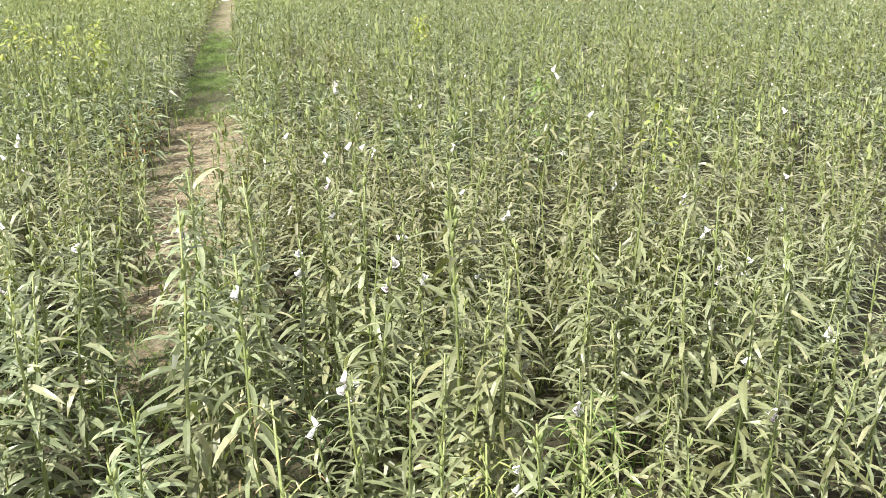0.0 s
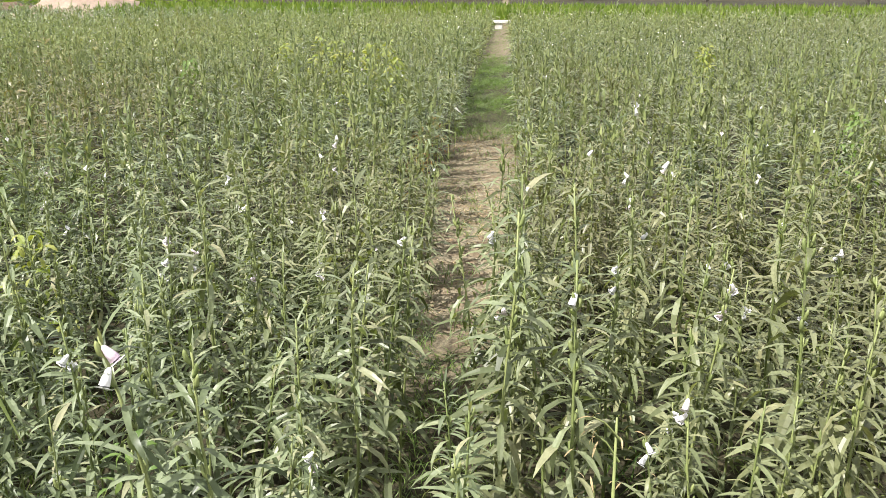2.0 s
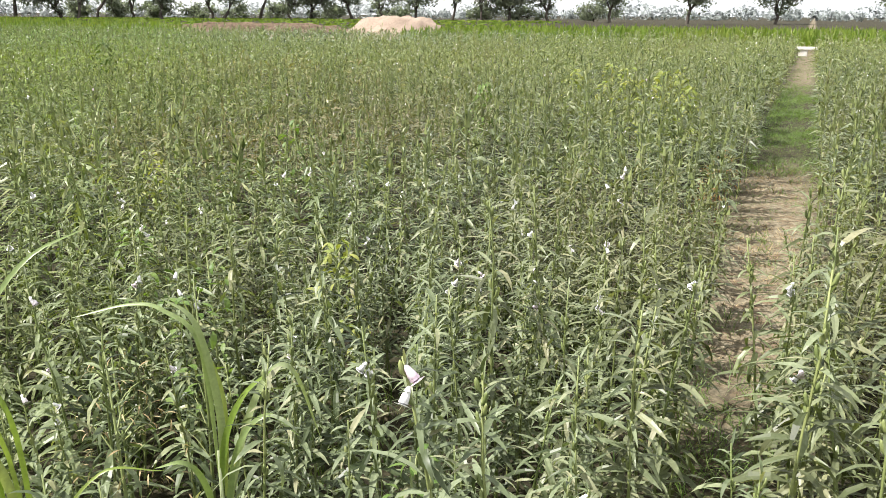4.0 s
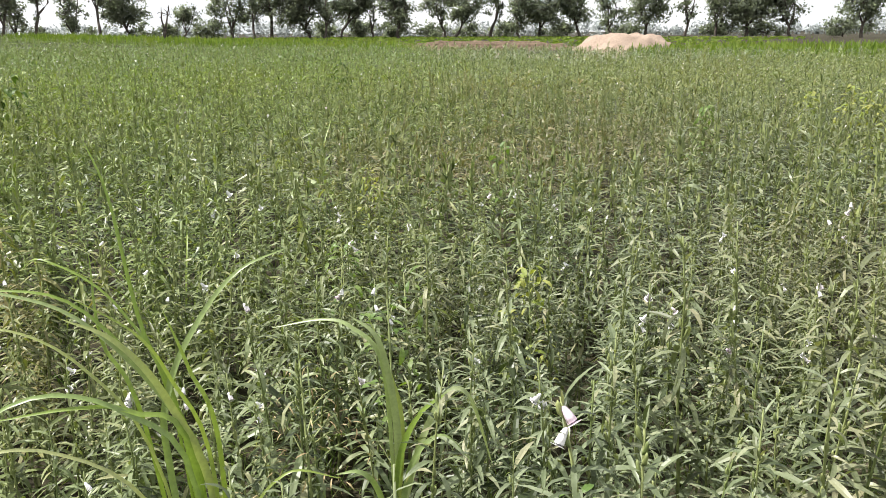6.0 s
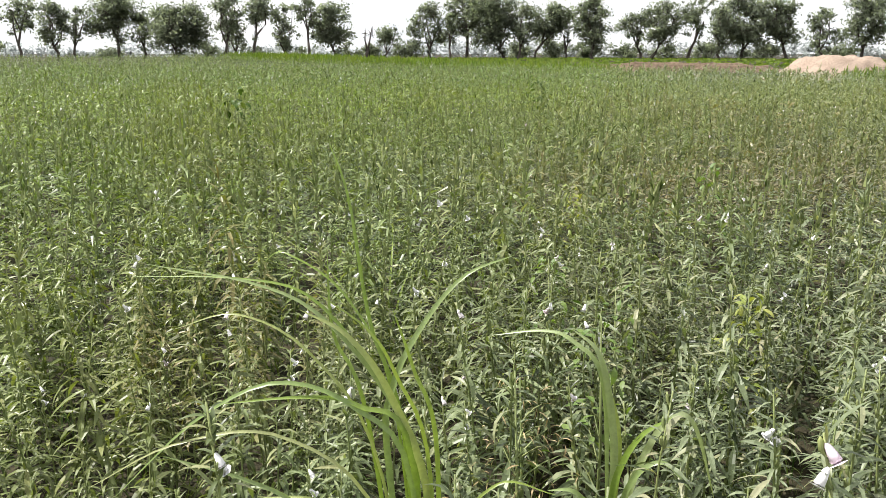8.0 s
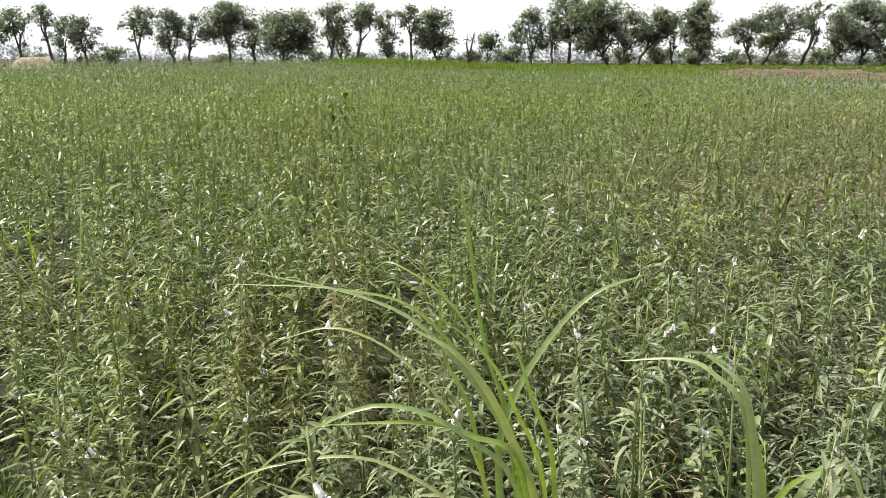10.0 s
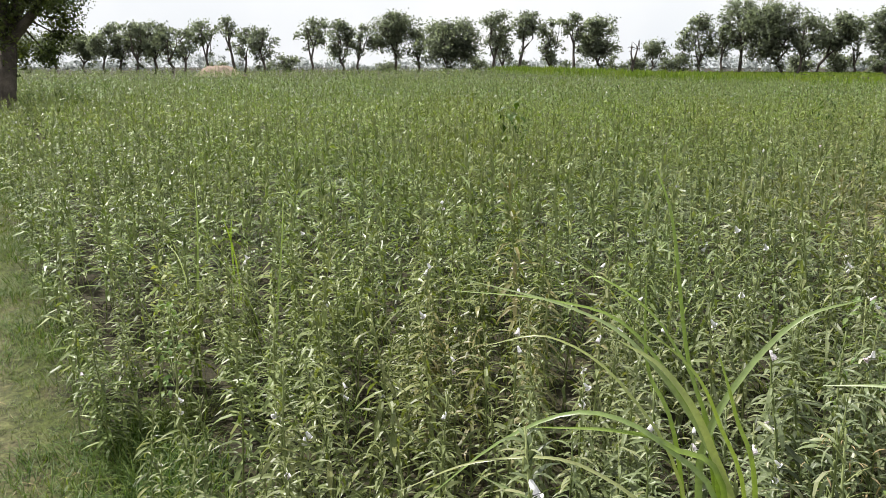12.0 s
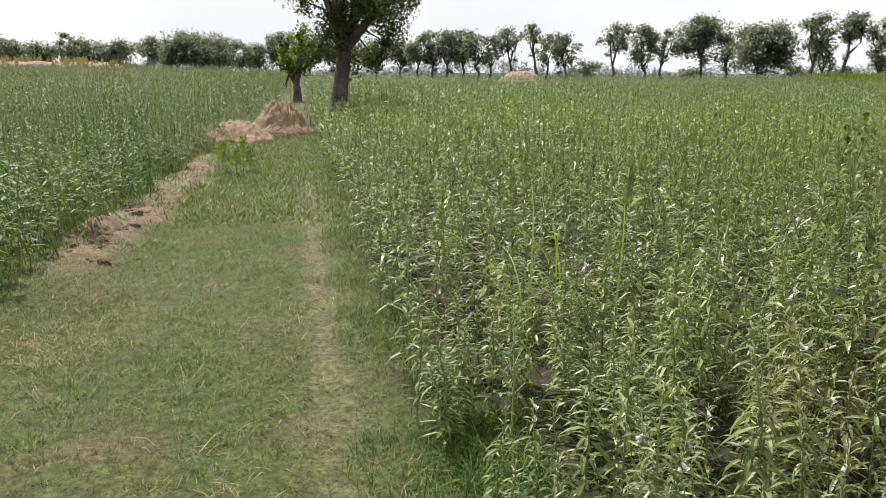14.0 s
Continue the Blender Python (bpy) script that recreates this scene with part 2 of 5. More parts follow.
def tri_mesh(name, v, f, m, mats, soft=False):
    me = bpy.data.meshes.new(name)
    me.vertices.add(len(v))
    me.vertices.foreach_set("co", np.ascontiguousarray(v, dtype=np.float32).ravel())
    me.loops.add(3 * len(f))
    me.loops.foreach_set("vertex_index", np.ascontiguousarray(f, dtype=np.int32).ravel())
    me.polygons.add(len(f))
    me.polygons.foreach_set("loop_start", np.arange(0, 3 * len(f), 3, dtype=np.int32))
    me.polygons.foreach_set("material_index", np.ascontiguousarray(m, dtype=np.int32))
    me.polygons.foreach_set("use_smooth", np.full(len(f), soft))
    for mt in mats:
        me.materials.append(mt)
    me.update(calc_edges=True)
    return me


def part(name, me, parent, label="", at=None):
    ob = new(name, me)
    ob.parent = parent
    if at is not None:
        ob.matrix_basis = at
    return tagged(ob, label)


def thing(name, label, category, group="", at=None):
    ob = new(name)
    ob.empty_display_size = 0.1
    if at is not None:
        ob.matrix_basis = at
    return tagged(ob, label, category, group)


def tube(pts, radii, sides=5):
    """A tapered limb along points, closed at its end."""
    pts, k = np.asarray(pts, float), len(pts)
    d = np.gradient(pts, axis=0)
    d /= np.linalg.norm(d, axis=1)[:, None] + 1e-9
    ref = np.where(np.abs(d[:, 2:3]) > 0.9, np.array([[1.0, 0, 0]]), np.array([[0, 0, 1.0]]))
    a = np.cross(d, ref)
    a /= np.linalg.norm(a, axis=1)[:, None] + 1e-9
    b = np.cross(d, a)
    ang = np.linspace(0, 2 * np.pi, sides, endpoint=False)
    ring = a[:, None] * np.cos(ang)[None, :, None] + b[:, None] * np.sin(ang)[None, :, None]
    v = (pts[:, None] + ring * np.asarray(radii)[:, None, None]).reshape(-1, 3)
    f = []
    for i in range(k - 1):
        for j in range(sides):
            p, q = i * sides + j, i * sides + (j + 1) % sides
            f += [(p, q, p + sides), (q, q + sides, p + sides)]
    e = (k - 1) * sides
    f += [(e, e + j, e + j + 1) for j in range(1, sides - 1)]
    return v, np.array(f)


def turn(v, rz=0.0, tilt=0.0, roll=0.0, scale=1.0, at=(0, 0, 0)):
    m = (Matrix.Rotation(rz, 3, "Z") @ Matrix.Rotation(-tilt, 3, "Y") @ Matrix.Rotation(roll, 3, "X"))
    return np.asarray(v) * scale @ np.array(m).T + np.asarray(at)


def leaf_shape(width, droop, fold, rows=4):
    """A lance-shaped leaf of length 1 along +x, folded on its midrib and drooping."""
    s = np.array([0.0, 0.26, 0.52, 0.78, 1.0]) if rows == 4 else np.array([0.0, 0.32, 0.68, 1.0])
    w = np.array([0.0, 0.86, 1.0, 0.62, 0.0]) * width / 2 if rows == 4 else np.array([0.0, 1.0, 0.76, 0.0]) * width / 2
    bend = droop * s
    ds = np.diff(s, prepend=0)
    x, z = np.cumsum(np.cos(bend) * ds), -np.cumsum(np.sin(bend) * ds)
    v, idx = [], []
    for i in range(len(s)):
        if w[i] == 0:
            idx.append([len(v)])
            v.append((x[i], 0, z[i]))
        else:
            idx.append([len(v), len(v) + 1, len(v) + 2])
            v += [(x[i], -w[i], z[i] + fold * w[i]), (x[i], 0, z[i]), (x[i], w[i], z[i] + fold * w[i])]
    f = []
    for a, b in zip(idx, idx[1:]):
        if len(a) == 1:
            f += [(a[0], b[0], b[1]), (a[0], b[1], b[2])]
        elif len(b) == 1:
            f += [(a[0], b[0], a[1]), (a[1], b[0], a[2])]
        else:
            f += [(a[0], b[0], a[1]), (a[1], b[0], b[1]), (a[1], b[1], a[2]), (a[2], b[1], b[2])]
    return np.array(v), np.array(f)


def card_leaf(width, droop):
    """A leaf for the middle distance: two triangles bent over."""
    v = np.array([(0, 0, 0), (0.5, -width / 2, -0.1 * droop), (0.5, width / 2, -0.1 * droop), (0.9, 0, -0.55 * droop)])
    return v, np.array([(0, 1, 2), (1, 3, 2)])


LEAF_KINDS = ((0.13, 0.9), (0.145, 1.3), (0.115, 1.6), (0.16, 1.1), (0.13, 1.9), (0.105, 0.7))
THIN = [leaf_shape(w, d, 0.3, 3) for w, d in LEAF_KINDS]
LEAVES = [leaf_shape(w, d, 0.3) for w, d in LEAF_KINDS]
CARDS = [card_leaf(w, d) for w, d in ((0.145, 0.6), (0.18, 1.0), (0.125, 1.4))]


def flower_shape():
    """A drooping bell, 1 long, with a flared five-lobed lip."""
    v, f = tube([(0, 0, 0), (0.12, 0, -0.10), (0.5, 0, -0.42), (0.85, 0, -0.72)], [0.08, 0.20, 0.30, 0.36], 6)
    lip = []
    for i in range(6):
        a = 2 * np.pi * i / 6
        lip.append(np.array((0.98, 0, -0.80)) + 0.58 * (np.cos(a) * np.array((0, 1, 0)) + np.sin(a) * np.array((0.66, 0, 0.75))))
    n = len(v)
    v = np.concatenate([v, lip])
    g = []
    for i in range(6):
        g += [(n - 6 + i, n - 6 + (i + 1) % 6, n + i), (n - 6 + (i + 1) % 6, n + (i + 1) % 6, n + i)]
    return v, np.concatenate([f[:-4], g])


def pod_shape():
    return tube([(0, 0, 0), (0.15, 0, 0.35), (0.12, 0, 0.8), (0.1, 0, 1.0)], [0.08, 0.16, 0.13, 0.02], 4)


FLOWER, POD = flower_shape(), pod_shape()


def sesame_plan(r, height=0.9, leafy=72, size=1.0):
    """Where the leaves, pods and flowers of one plant sit: (kind, rz, tilt, scale, place)."""
    out, az = [], r.uniform(0, 6.3)
    lean = r.normal(0, 0.05, 2)

    def on_stem(u):
        return np.array((lean[0] * u * u + 0.008 * math.sin(9 * u), lean[1] * u * u, u)) * height

    for i in range(leafy):
        u = 0.14 + 0.85 * (i / (leafy - 1)) ** 0.75
        az += 1.57 + r.normal(0, 0.35) if i % 2 else 3.14
        length = (0.155 - 0.058 * u - 0.040 * float(smooth(0.62, 0.95, u)) + r.normal(0, 0.016)) * (0.75 if u > 0.95 else 1.0) * size
        tilt = 0.42 + 0.70 * smooth(0.72, 1.0, u) + r.normal(0, 0.25)
        out.append(("leaf", az, float(tilt), max(0.03, length), on_stem(u)))
    for i in range(10):
        u = r.uniform(0.55, 0.97)
        out.append(("pod", r.uniform(0, 6.3), -0.25, 0.028, on_stem(u)))
    for i in range(int(r.random() < 0.20) * r.integers(1, 3)):
        out.append(("flower", r.uniform(0, 6.3), -0.2, 0.022, on_stem(r.uniform(0.88, 0.99))))
    stem = tube([on_stem(u) for u in np.linspace(0, 1.0, 7)], np.linspace(0.0055, 0.002, 7), 4)
    return stem, out


def sesame_joined(r, kind):
    """One plant as arrays; slots: 0 leaf, 1 stem, 2 flower."""
    g = Shape()
    if kind in ("near", "lush"):
        stem, plan = sesame_plan(r) if kind == "near" else sesame_plan(r, leafy=38, size=1.7)
        g.add(*stem, 1)
        for what, az, tilt, sc, at in plan:
            if what == "leaf":
                v, f = THIN[r.integers(len(THIN))]
                g.add(turn(v, az, tilt, r.normal(0, 0.3), sc, at), f, 0)
            else:
                v, f = POD if what == "pod" else FLOWER
                g.add(turn(v, az, tilt, 0, sc, at), f, 1 if what == "pod" else 2)
        return g.arrays()
    n, size, stem_r, fl = {"mid": (47, 1.52, 0.005, 0.32), "far": (27, 2.1, 0.006, 0.30), "back": (11, 3.9, 0.010, 0.12)}[kind]
    h = 0.9
    g.add(*tube([(0, 0, 0), (0.01, 0, h * 0.5), (0.0, 0.01, h * 1.0)], [stem_r, stem_r * 0.8, stem_r * 0.5], 3), 1)
    az = r.uniform(0, 6.3)
    for i in range(n):
        u = 0.18 + 0.80 * (i / (n - 1)) ** 0.7
        az += 2.0 + r.normal(0, 0.5)
        v, f = CARDS[r.integers(3)]
        g.add(turn(v, az, 0.55 + 0.7 * float(smooth(0.60, 1, u)) + r.normal(0, 0.26), r.normal(0, 0.4), (0.118 - 0.046 * u - 0.026 * float(smooth(0.65, 0.95, u))) * size * r.uniform(0.75, 1.25), (0.01 * math.sin(9 * u), 0, u * h)), f, 0)
    # the upright tip with its seed pods
    for i in range(6 if kind == "mid" else 3):
        p = np.array((0.0, 0.0, h * (0.66 + 0.36 * r.random())))
        a = r.uniform(0, 6.3)
        wd, up = 0.010 + 0.006 * size, 0.035 + 0.02 * size
        out = np.array((math.cos(a), math.sin(a), 0)) * wd
        across = np.array((-math.sin(a), math.cos(a), 0)) * wd * 0.6
        g.add([p, p + out + across, p + out - across, p + out * 0.7 + np.array((0, 0, up))], [(0, 1, 3), (0, 3, 2), (1, 2, 3)], 1)
    if r.random() < fl:
        v, f = card_leaf(0.8, 1.0)
        for _ in range(r.integers(1, 3)):
            g.add(turn(v, r.uniform(0, 6.3), -0.5, 0, 0.022 * (1 + 0.10 * size), (0, 0, h * r.uniform(0.92, 1.03))), f, 2)
    return g.arrays()


def scatter(variants, x, y, z, scale, r, mats, name, label, category, lean=0.08):
    """Plants strewn over the ground as one mass of real leaves."""
    vs, fs, ms, n = [], [], [], 0
    which = r.integers(0, len(variants), len(x))
    for k, (v, f, m) in enumerate(variants):
        i = np.nonzero(which == k)[0]
        if not len(i):
            continue
        a = r.uniform(0, 2 * np.pi, len(i))
        c, s = np.cos(a)[:, None], np.sin(a)[:, None]
        sc = scale[i][:, None]
        lx, ly = r.normal(0, lean, (2, len(i), 1))
        px = (v[:, 0] * c - v[:, 1] * s) * (0.6 + 0.4 * sc) + lx * v[:, 2] + x[i][:, None]
        py = (v[:, 0] * s + v[:, 1] * c) * (0.6 + 0.4 * sc) + ly * v[:, 2] + y[i][:, None]
        pz = v[:, 2] * sc + z[i][:, None]
        vs.append(np.stack([px, py, pz], 2).reshape(-1, 3))
        fs.append((f[None] + (np.arange(len(i)) * len(v))[:, None, None]).reshape(-1, 3) + n)
        ms.append(np.tile(m, len(i)))
        n += len(v) * len(i)
    me = tri_mesh(name, np.concatenate(vs), np.concatenate(fs), np.concatenate(ms), mats)
    return tagged(new(name, me), label, category, kind="stuff")


def strewn(x0, x1, y0, y1, per_m2, r):
    """Jittered places over a rectangle."""
    step = 1 / math.sqrt(per_m2)
    gx, gy = np.meshgrid(np.arange(x0, x1, step), np.arange(y0, y1, step))
    gx, gy = gx.ravel(), gy.ravel()
    return gx + r.uniform(-0.8, 0.8, len(gx)) * step, gy + r.uniform(-0.8, 0.8, len(gy)) * step


# ---- ground: one sheet to the horizon ----
def ground_axis(lo, hi, step):
    fine = np.arange(lo, hi, step)
    far = np.array([1.2, 2.5, 4, 6, 9, 13, 18, 25, 35, 50, 75, 110, 170, 260, 420, 800, 1600, 3000])
    return np.concatenate([lo - far[::-1], fine, hi + far])


gx, gy = ground_axis(-8, 6, 0.12), ground_axis(-3, 26, 0.14)
X, Y = np.meshgrid(gx, gy)
Z = ground_z(X, Y) + rng.normal(0, 0.006, X.shape) * smooth(60, 20, np.hypot(X, Y))
nx, ny = len(gx), len(gy)
q = (np.arange(ny - 1)[:, None] * nx + np.arange(nx - 1)[None]).ravel()
M_GROUND = rough_mat("field_soil", (0.075, 0.054, 0.034), (0.19, 0.13, 0.08), 1.3, 40.0, bump=0.6, mid=(0.125, 0.09, 0.056))
nt = M_GROUND.node_tree
bsdf = nt.nodes["Principled BSDF"]
soil_col = bsdf.inputs["Base Color"].links[0].from_socket
sep = nt.nodes.new("ShaderNodeSeparateXYZ")
nt.links.new(nt.nodes.new("ShaderNodeNewGeometry").outputs["Position"], sep.inputs[0])
uu = math_node(nt, "ADD", math_node(nt, "ADD", sep.outputs[0], math_node(nt, "MULTIPLY", sep.outputs[1], 0.172)),
               math_node(nt, "MULTIPLY", math_node(nt, "SUBTRACT", noise_tex(nt, 1.6, 4.0), 0.5), 0.35))
off = math_node(nt, "ABSOLUTE", math_node(nt, "SUBTRACT", uu, 0.14))
worn = ramp(nt, off, [(0.06, (1, 1, 1)), (0.24, (0, 0, 0))])
turfy = ramp(nt, noise_tex(nt, 1.1, 5.0, 0.65), [(0.52, (1, 1, 1)), (0.72, (0, 0, 0))])
green = ramp(nt, noise_tex(nt, 14.0, 4.0), [(0.35, (0.034, 0.050, 0.012)), (0.65, (0.074, 0.096, 0.022))])
col = mix_col(nt, math_node(nt, "MULTIPLY", turfy, 0.88), soil_col, green)
litter = ramp(nt, noise_tex(nt, 60.0, 3.0), [(0.35, (0.115, 0.105, 0.058)), (0.65, (0.225, 0.19, 0.125))])
vv = math_node(nt, "ADD", math_node(nt, "ADD", sep.outputs[0], math_node(nt, "MULTIPLY", sep.outputs[1], 0.145)),
               math_node(nt, "MULTIPLY", math_node(nt, "SUBTRACT", noise_tex(nt, 0.9, 5.0, 0.7), 0.5), 1.1))
spill = ramp(nt, math_node(nt, "ABSOLUTE", math_node(nt, "ADD", vv, 2.05)), [(0.20, (1, 1, 1)), (0.42, (0, 0, 0))])
pale = ramp(nt, noise_tex(nt, 7.0, 5.0, 0.7), [(0.3, (0.10, 0.066, 0.042)), (0.7, (0.23, 0.165, 0.112))])
worn = math_node(nt, "MULTIPLY", worn, ramp(nt, noise_tex(nt, 2.3, 5.0, 0.7), [(0.36, (0.15, 0.15, 0.15)), (0.60, (0.75, 0.75, 0.75))]))
worn = math_node(nt, "MULTIPLY", worn, ramp(nt, math_node(nt, "MULTIPLY", sep.outputs[1], 0.05), [(0.0, (0.62, 0.62, 0.62)), (0.24, (0.62, 0.62, 0.62)), (0.32, (1, 1, 1)), (0.55, (1, 1, 1)), (0.70, (0.4, 0.4, 0.4))]))
col = mix_col(nt, worn, col, litter)
# dark soil under the sesame, the crop's shade put into its colour
crop_shade = ramp(nt, noise_tex(nt, 6.0, 5.0, 0.7), [(0.3, (0.020, 0.020, 0.010)), (0.7, (0.055, 0.046, 0.026))])
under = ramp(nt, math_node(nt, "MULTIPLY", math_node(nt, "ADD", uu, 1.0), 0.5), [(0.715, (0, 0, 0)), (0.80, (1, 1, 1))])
col = mix_col(nt, under, col, crop_shade)
away = math_node(nt, "ABSOLUTE", math_node(nt, "SUBTRACT", sep.outputs[1], math_node(nt, "SUBTRACT", math_node(nt, "MULTIPLY", sep.outputs[0], 0.0325), 0.2)))
foot = math_node(nt, "MULTIPLY", ramp(nt, away, [(0.18, (1, 1, 1)), (0.50, (0, 0, 0))]), ramp(nt, math_node(nt, "MULTIPLY", sep.outputs[0], 0.025), [(0.07, (0, 0, 0)), (0.11, (1, 1, 1)), (0.22, (1, 1, 1)), (0.27, (0.05, 0.05, 0.05)), (0.45, (0.1, 0.1, 0.1)), (0.6, (0.9, 0.9, 0.9))]))
clay = ramp(nt, noise_tex(nt, 9.0, 5.0, 0.7), [(0.35, (0.165, 0.115, 0.072)), (0.5, (0.20, 0.165, 0.112)), (0.65, (0.24, 0.21, 0.15))])
col = mix_col(nt, foot, col, clay)
span = ramp(nt, math_node(nt, "MULTIPLY", sep.outputs[1], 0.05), [(0.29, (0, 0, 0)), (0.36, (1, 1, 1)), (0.70, (1, 1, 1)), (0.85, (0, 0, 0))])
nt.links.new(mix_col(nt, math_node(nt, "MULTIPLY", spill, span), col, pale), bsdf.inputs["Base Color"])
final = bsdf.inputs["Base Color"].links[0].from_socket
mottle = ramp(nt, noise_tex(nt, 27.0, 4.0, 0.75), [(0.36, (0.42, 0.42, 0.42)), (0.64, (1.32, 1.32, 1.30))])
nt.links.new(mix_col(nt, 1.0, final, mottle, "MULTIPLY"), bsdf.inputs["Base Color"])
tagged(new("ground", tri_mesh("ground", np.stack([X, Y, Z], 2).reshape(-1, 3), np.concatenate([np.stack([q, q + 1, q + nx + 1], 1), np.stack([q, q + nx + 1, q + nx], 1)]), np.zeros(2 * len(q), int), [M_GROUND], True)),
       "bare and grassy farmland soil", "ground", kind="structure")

# ---- the sesame fields ----
EYE = np.array((0.26, -0.30))
RING = [0.0, 4.6, 14.0, 30.0, 62.0, 130.0]


def height_of(x, y, r):
    h = 0.84 + 0.09 * np.sin(x * 0.9 + 2 * np.sin(y * 0.5)) * np.cos(y * 0.8) + r.normal(0, 0.12, len(x))
    h = h * (0.80 + 0.20 * smooth(0.0, 1.6, x - field_edge(y)) + 0.08 * smooth(1.5, 0.3, np.abs(y - path_mid(x))) * (x > 1.5))
    return np.clip(h + 0.24 * (r.random(len(x)) < 0.06), 0.45, 1.3)


def in_main(x, y):
    near_path = (np.abs(y - path_mid(x)) < path_half(x)) & (x > 1.2)
    az = np.degrees(np.arctan2(x, y))
    return (x > field_edge(y)) & (x < EAST) & ~near_path & (np.hypot(x - EYE[0], y - EYE[1]) > 0.75) & ((az < 133) | (np.hypot(x, y) < 4)) & (np.hypot(x + 3.4, y - 27) > 1.2) & (np.hypot(x - 1.27, y - 1.01) > 0.2) & (np.hypot(x - 1.70, y - 0.85) > 0.16) & (np.hypot((x - 0.27) / 0.20, (y - 3.0) / 0.42) > 1)


def in_left(x, y):
    az = np.degrees(np.arctan2(x, y))
    return (x < left_edge(y) - 0.1 * np.sin(y * 2.3)) & (az > -34) & (y > 1) & (np.hypot(x + 5.3, y - 21.2) > 0.9)


near_all = strewn(-4, 7, -6.5, 6.5, 29, rng)
keep = in_main(*near_all) & (np.hypot(near_all[0] - EYE[0], near_all[1] - EYE[1]) < RING[1])
nxp, nyp = near_all[0][keep], near_all[1][keep]
dist = np.hypot(nxp - EYE[0], nyp - EYE[1])
order = np.argsort(dist)
nxp, nyp = nxp[order], nyp[order]
nh = height_of(nxp, nyp, rng)
SINGLE = 300

NEAR = [sesame_joined(rng, "near") for _ in range(14)]
MID = [sesame_joined(rng, "mid") for _ in range(12)]
LUSH = [sesame_joined(rng, "lush") for _ in range(10)]
FAR = [sesame_joined(rng, "far") for _ in range(12)]
BACK = [sesame_joined(rng, "back") for _ in range(10)]
SLOTS = [M_LEAF, M_STEM, M_FLOWER]
scatter(NEAR, nxp[SINGLE:], nyp[SINGLE:], ground_z(nxp[SINGLE:], nyp[SINGLE:]), nh[SINGLE:], rng, SLOTS, "sesame_crop", "dense flowering sesame crop with grey-green leaves", "crop")
for variants, lo, hi, per in ((MID, RING[1], 14, 20.5), (FAR, 14, 30, 8.8), (BACK, 30, 62, 3.8), (BACK, 62, 110, 1.3)):
    x, y = strewn(-16, EAST, -30, hi, per, rng)
    d = np.hypot(x, y)
    stand = np.sin(x * 2.3 + 1.9 * np.sin(y * 1.7)) * np.cos(y * 2.1 + 1.6 * np.sin(x * 1.3))
    k = in_main(x, y) & (d >= lo) & (d < hi) & (y < 96) & (rng.random(len(x)) < 0.98 + 0.18 * stand)
    x, y = x[k], y[k]
    scatter(variants, x, y, ground_z(x, y), height_of(x, y, rng) * 0.98, rng, SLOTS, "sesame_crop", "dense flowering sesame crop with grey-green leaves", "crop")
for variants, lo, hi, per in ((LUSH, 0, 12, 13), (MID, 12, 20, 16), (FAR, 20, 36, 9), (BACK, 36, 100, 3)):
    x, y = strewn(-0.9 * hi, -2, 1, hi, per, rng)
    d = np.hypot(x, y)
    clump = np.sin(x * 2.9 + 1.7 * np.sin(y * 1.9)) * np.cos(y * 2.6 + 1.3 * np.sin(x * 1.4))
    k = in_left(x, y) & (d >= lo) & (d < hi) & (rng.random(len(x)) < 0.85 + 0.40 * clump)
    x, y, clump = x[k], y[k], clump[k]
    scatter(variants, x, y, ground_z(x, y), (height_of(x, y, rng) + 0.12 + 0.10 * clump), rng, [M_LEAF_GREEN, M_STEM, M_FLOWER], "sesame_crop", "lush dark green sesame crop across the track", "crop")

# the plants beside the camera, one by one
LEAF_MESH = [tri_mesh("leaf", v, f, np.zeros(len(f), int), [M_LEAF], True) for v, f in LEAVES]
FLOWER_MESH = tri_mesh("flower", *FLOWER, np.zeros(len(FLOWER[1]), int), [M_FLOWER], True)
POD_MESH = tri_mesh("pod", *POD, np.zeros(len(POD[1]), int), [M_STEM], True)


def place(az, tilt, roll, sc, at):
    return Matrix.Translation(Vector(at)) @ Matrix.Rotation(az, 4, "Z") @ Matrix.Rotation(-tilt, 4, "Y") @ Matrix.Rotation(roll, 4, "X") @ Matrix.Scale(sc, 4)


def sesame_single(r, fine):
    """One plant with stem, leaves, pods and flowers as its parts."""
    stem, plan = sesame_plan(r)
    flowers = sum(p[0] == "flower" for p in plan)
    root = thing("sesame_plant", "sesame plant with drooping grey-green leaves" + (" and white bell flowers" if flowers else " and green seed pods"), "sesame plant", "sesame plants beside the track")
    stalk, leaves = Shape(), Shape()
    stalk.add(*stem)
    for what, az, tilt, sc, at in plan:
        k, roll = r.integers(len(LEAVES)), r.normal(0, 0.3)
        if what == "flower":
            part("flower", FLOWER_MESH, root, "white bell flower", place(az, tilt, 0, sc, at))
        elif what == "pod" and not fine:
            stalk.add(turn(POD[0], az, tilt, 0, sc, at), POD[1])
        elif what == "pod":
            part("seed_pod", POD_MESH, root, "", place(az, tilt, 0, sc, at))
        elif fine:
            part("leaf", LEAF_MESH[k], root, "", place(az, tilt, roll, sc, at))
        else:
            leaves.add(turn(LEAVES[k][0], az, tilt, roll, sc, at), LEAVES[k][1])
    if leaves.n:
        part("foliage", leaves.mesh("foliage", [M_LEAF]), root)
    part("stem", stalk.mesh("stem", [M_STEM], True), root)
    return root


FINE = [sesame_single(rng, True) for _ in range(6)]
PLAIN = [sesame_single(rng, False) for _ in range(10)]
used = set()
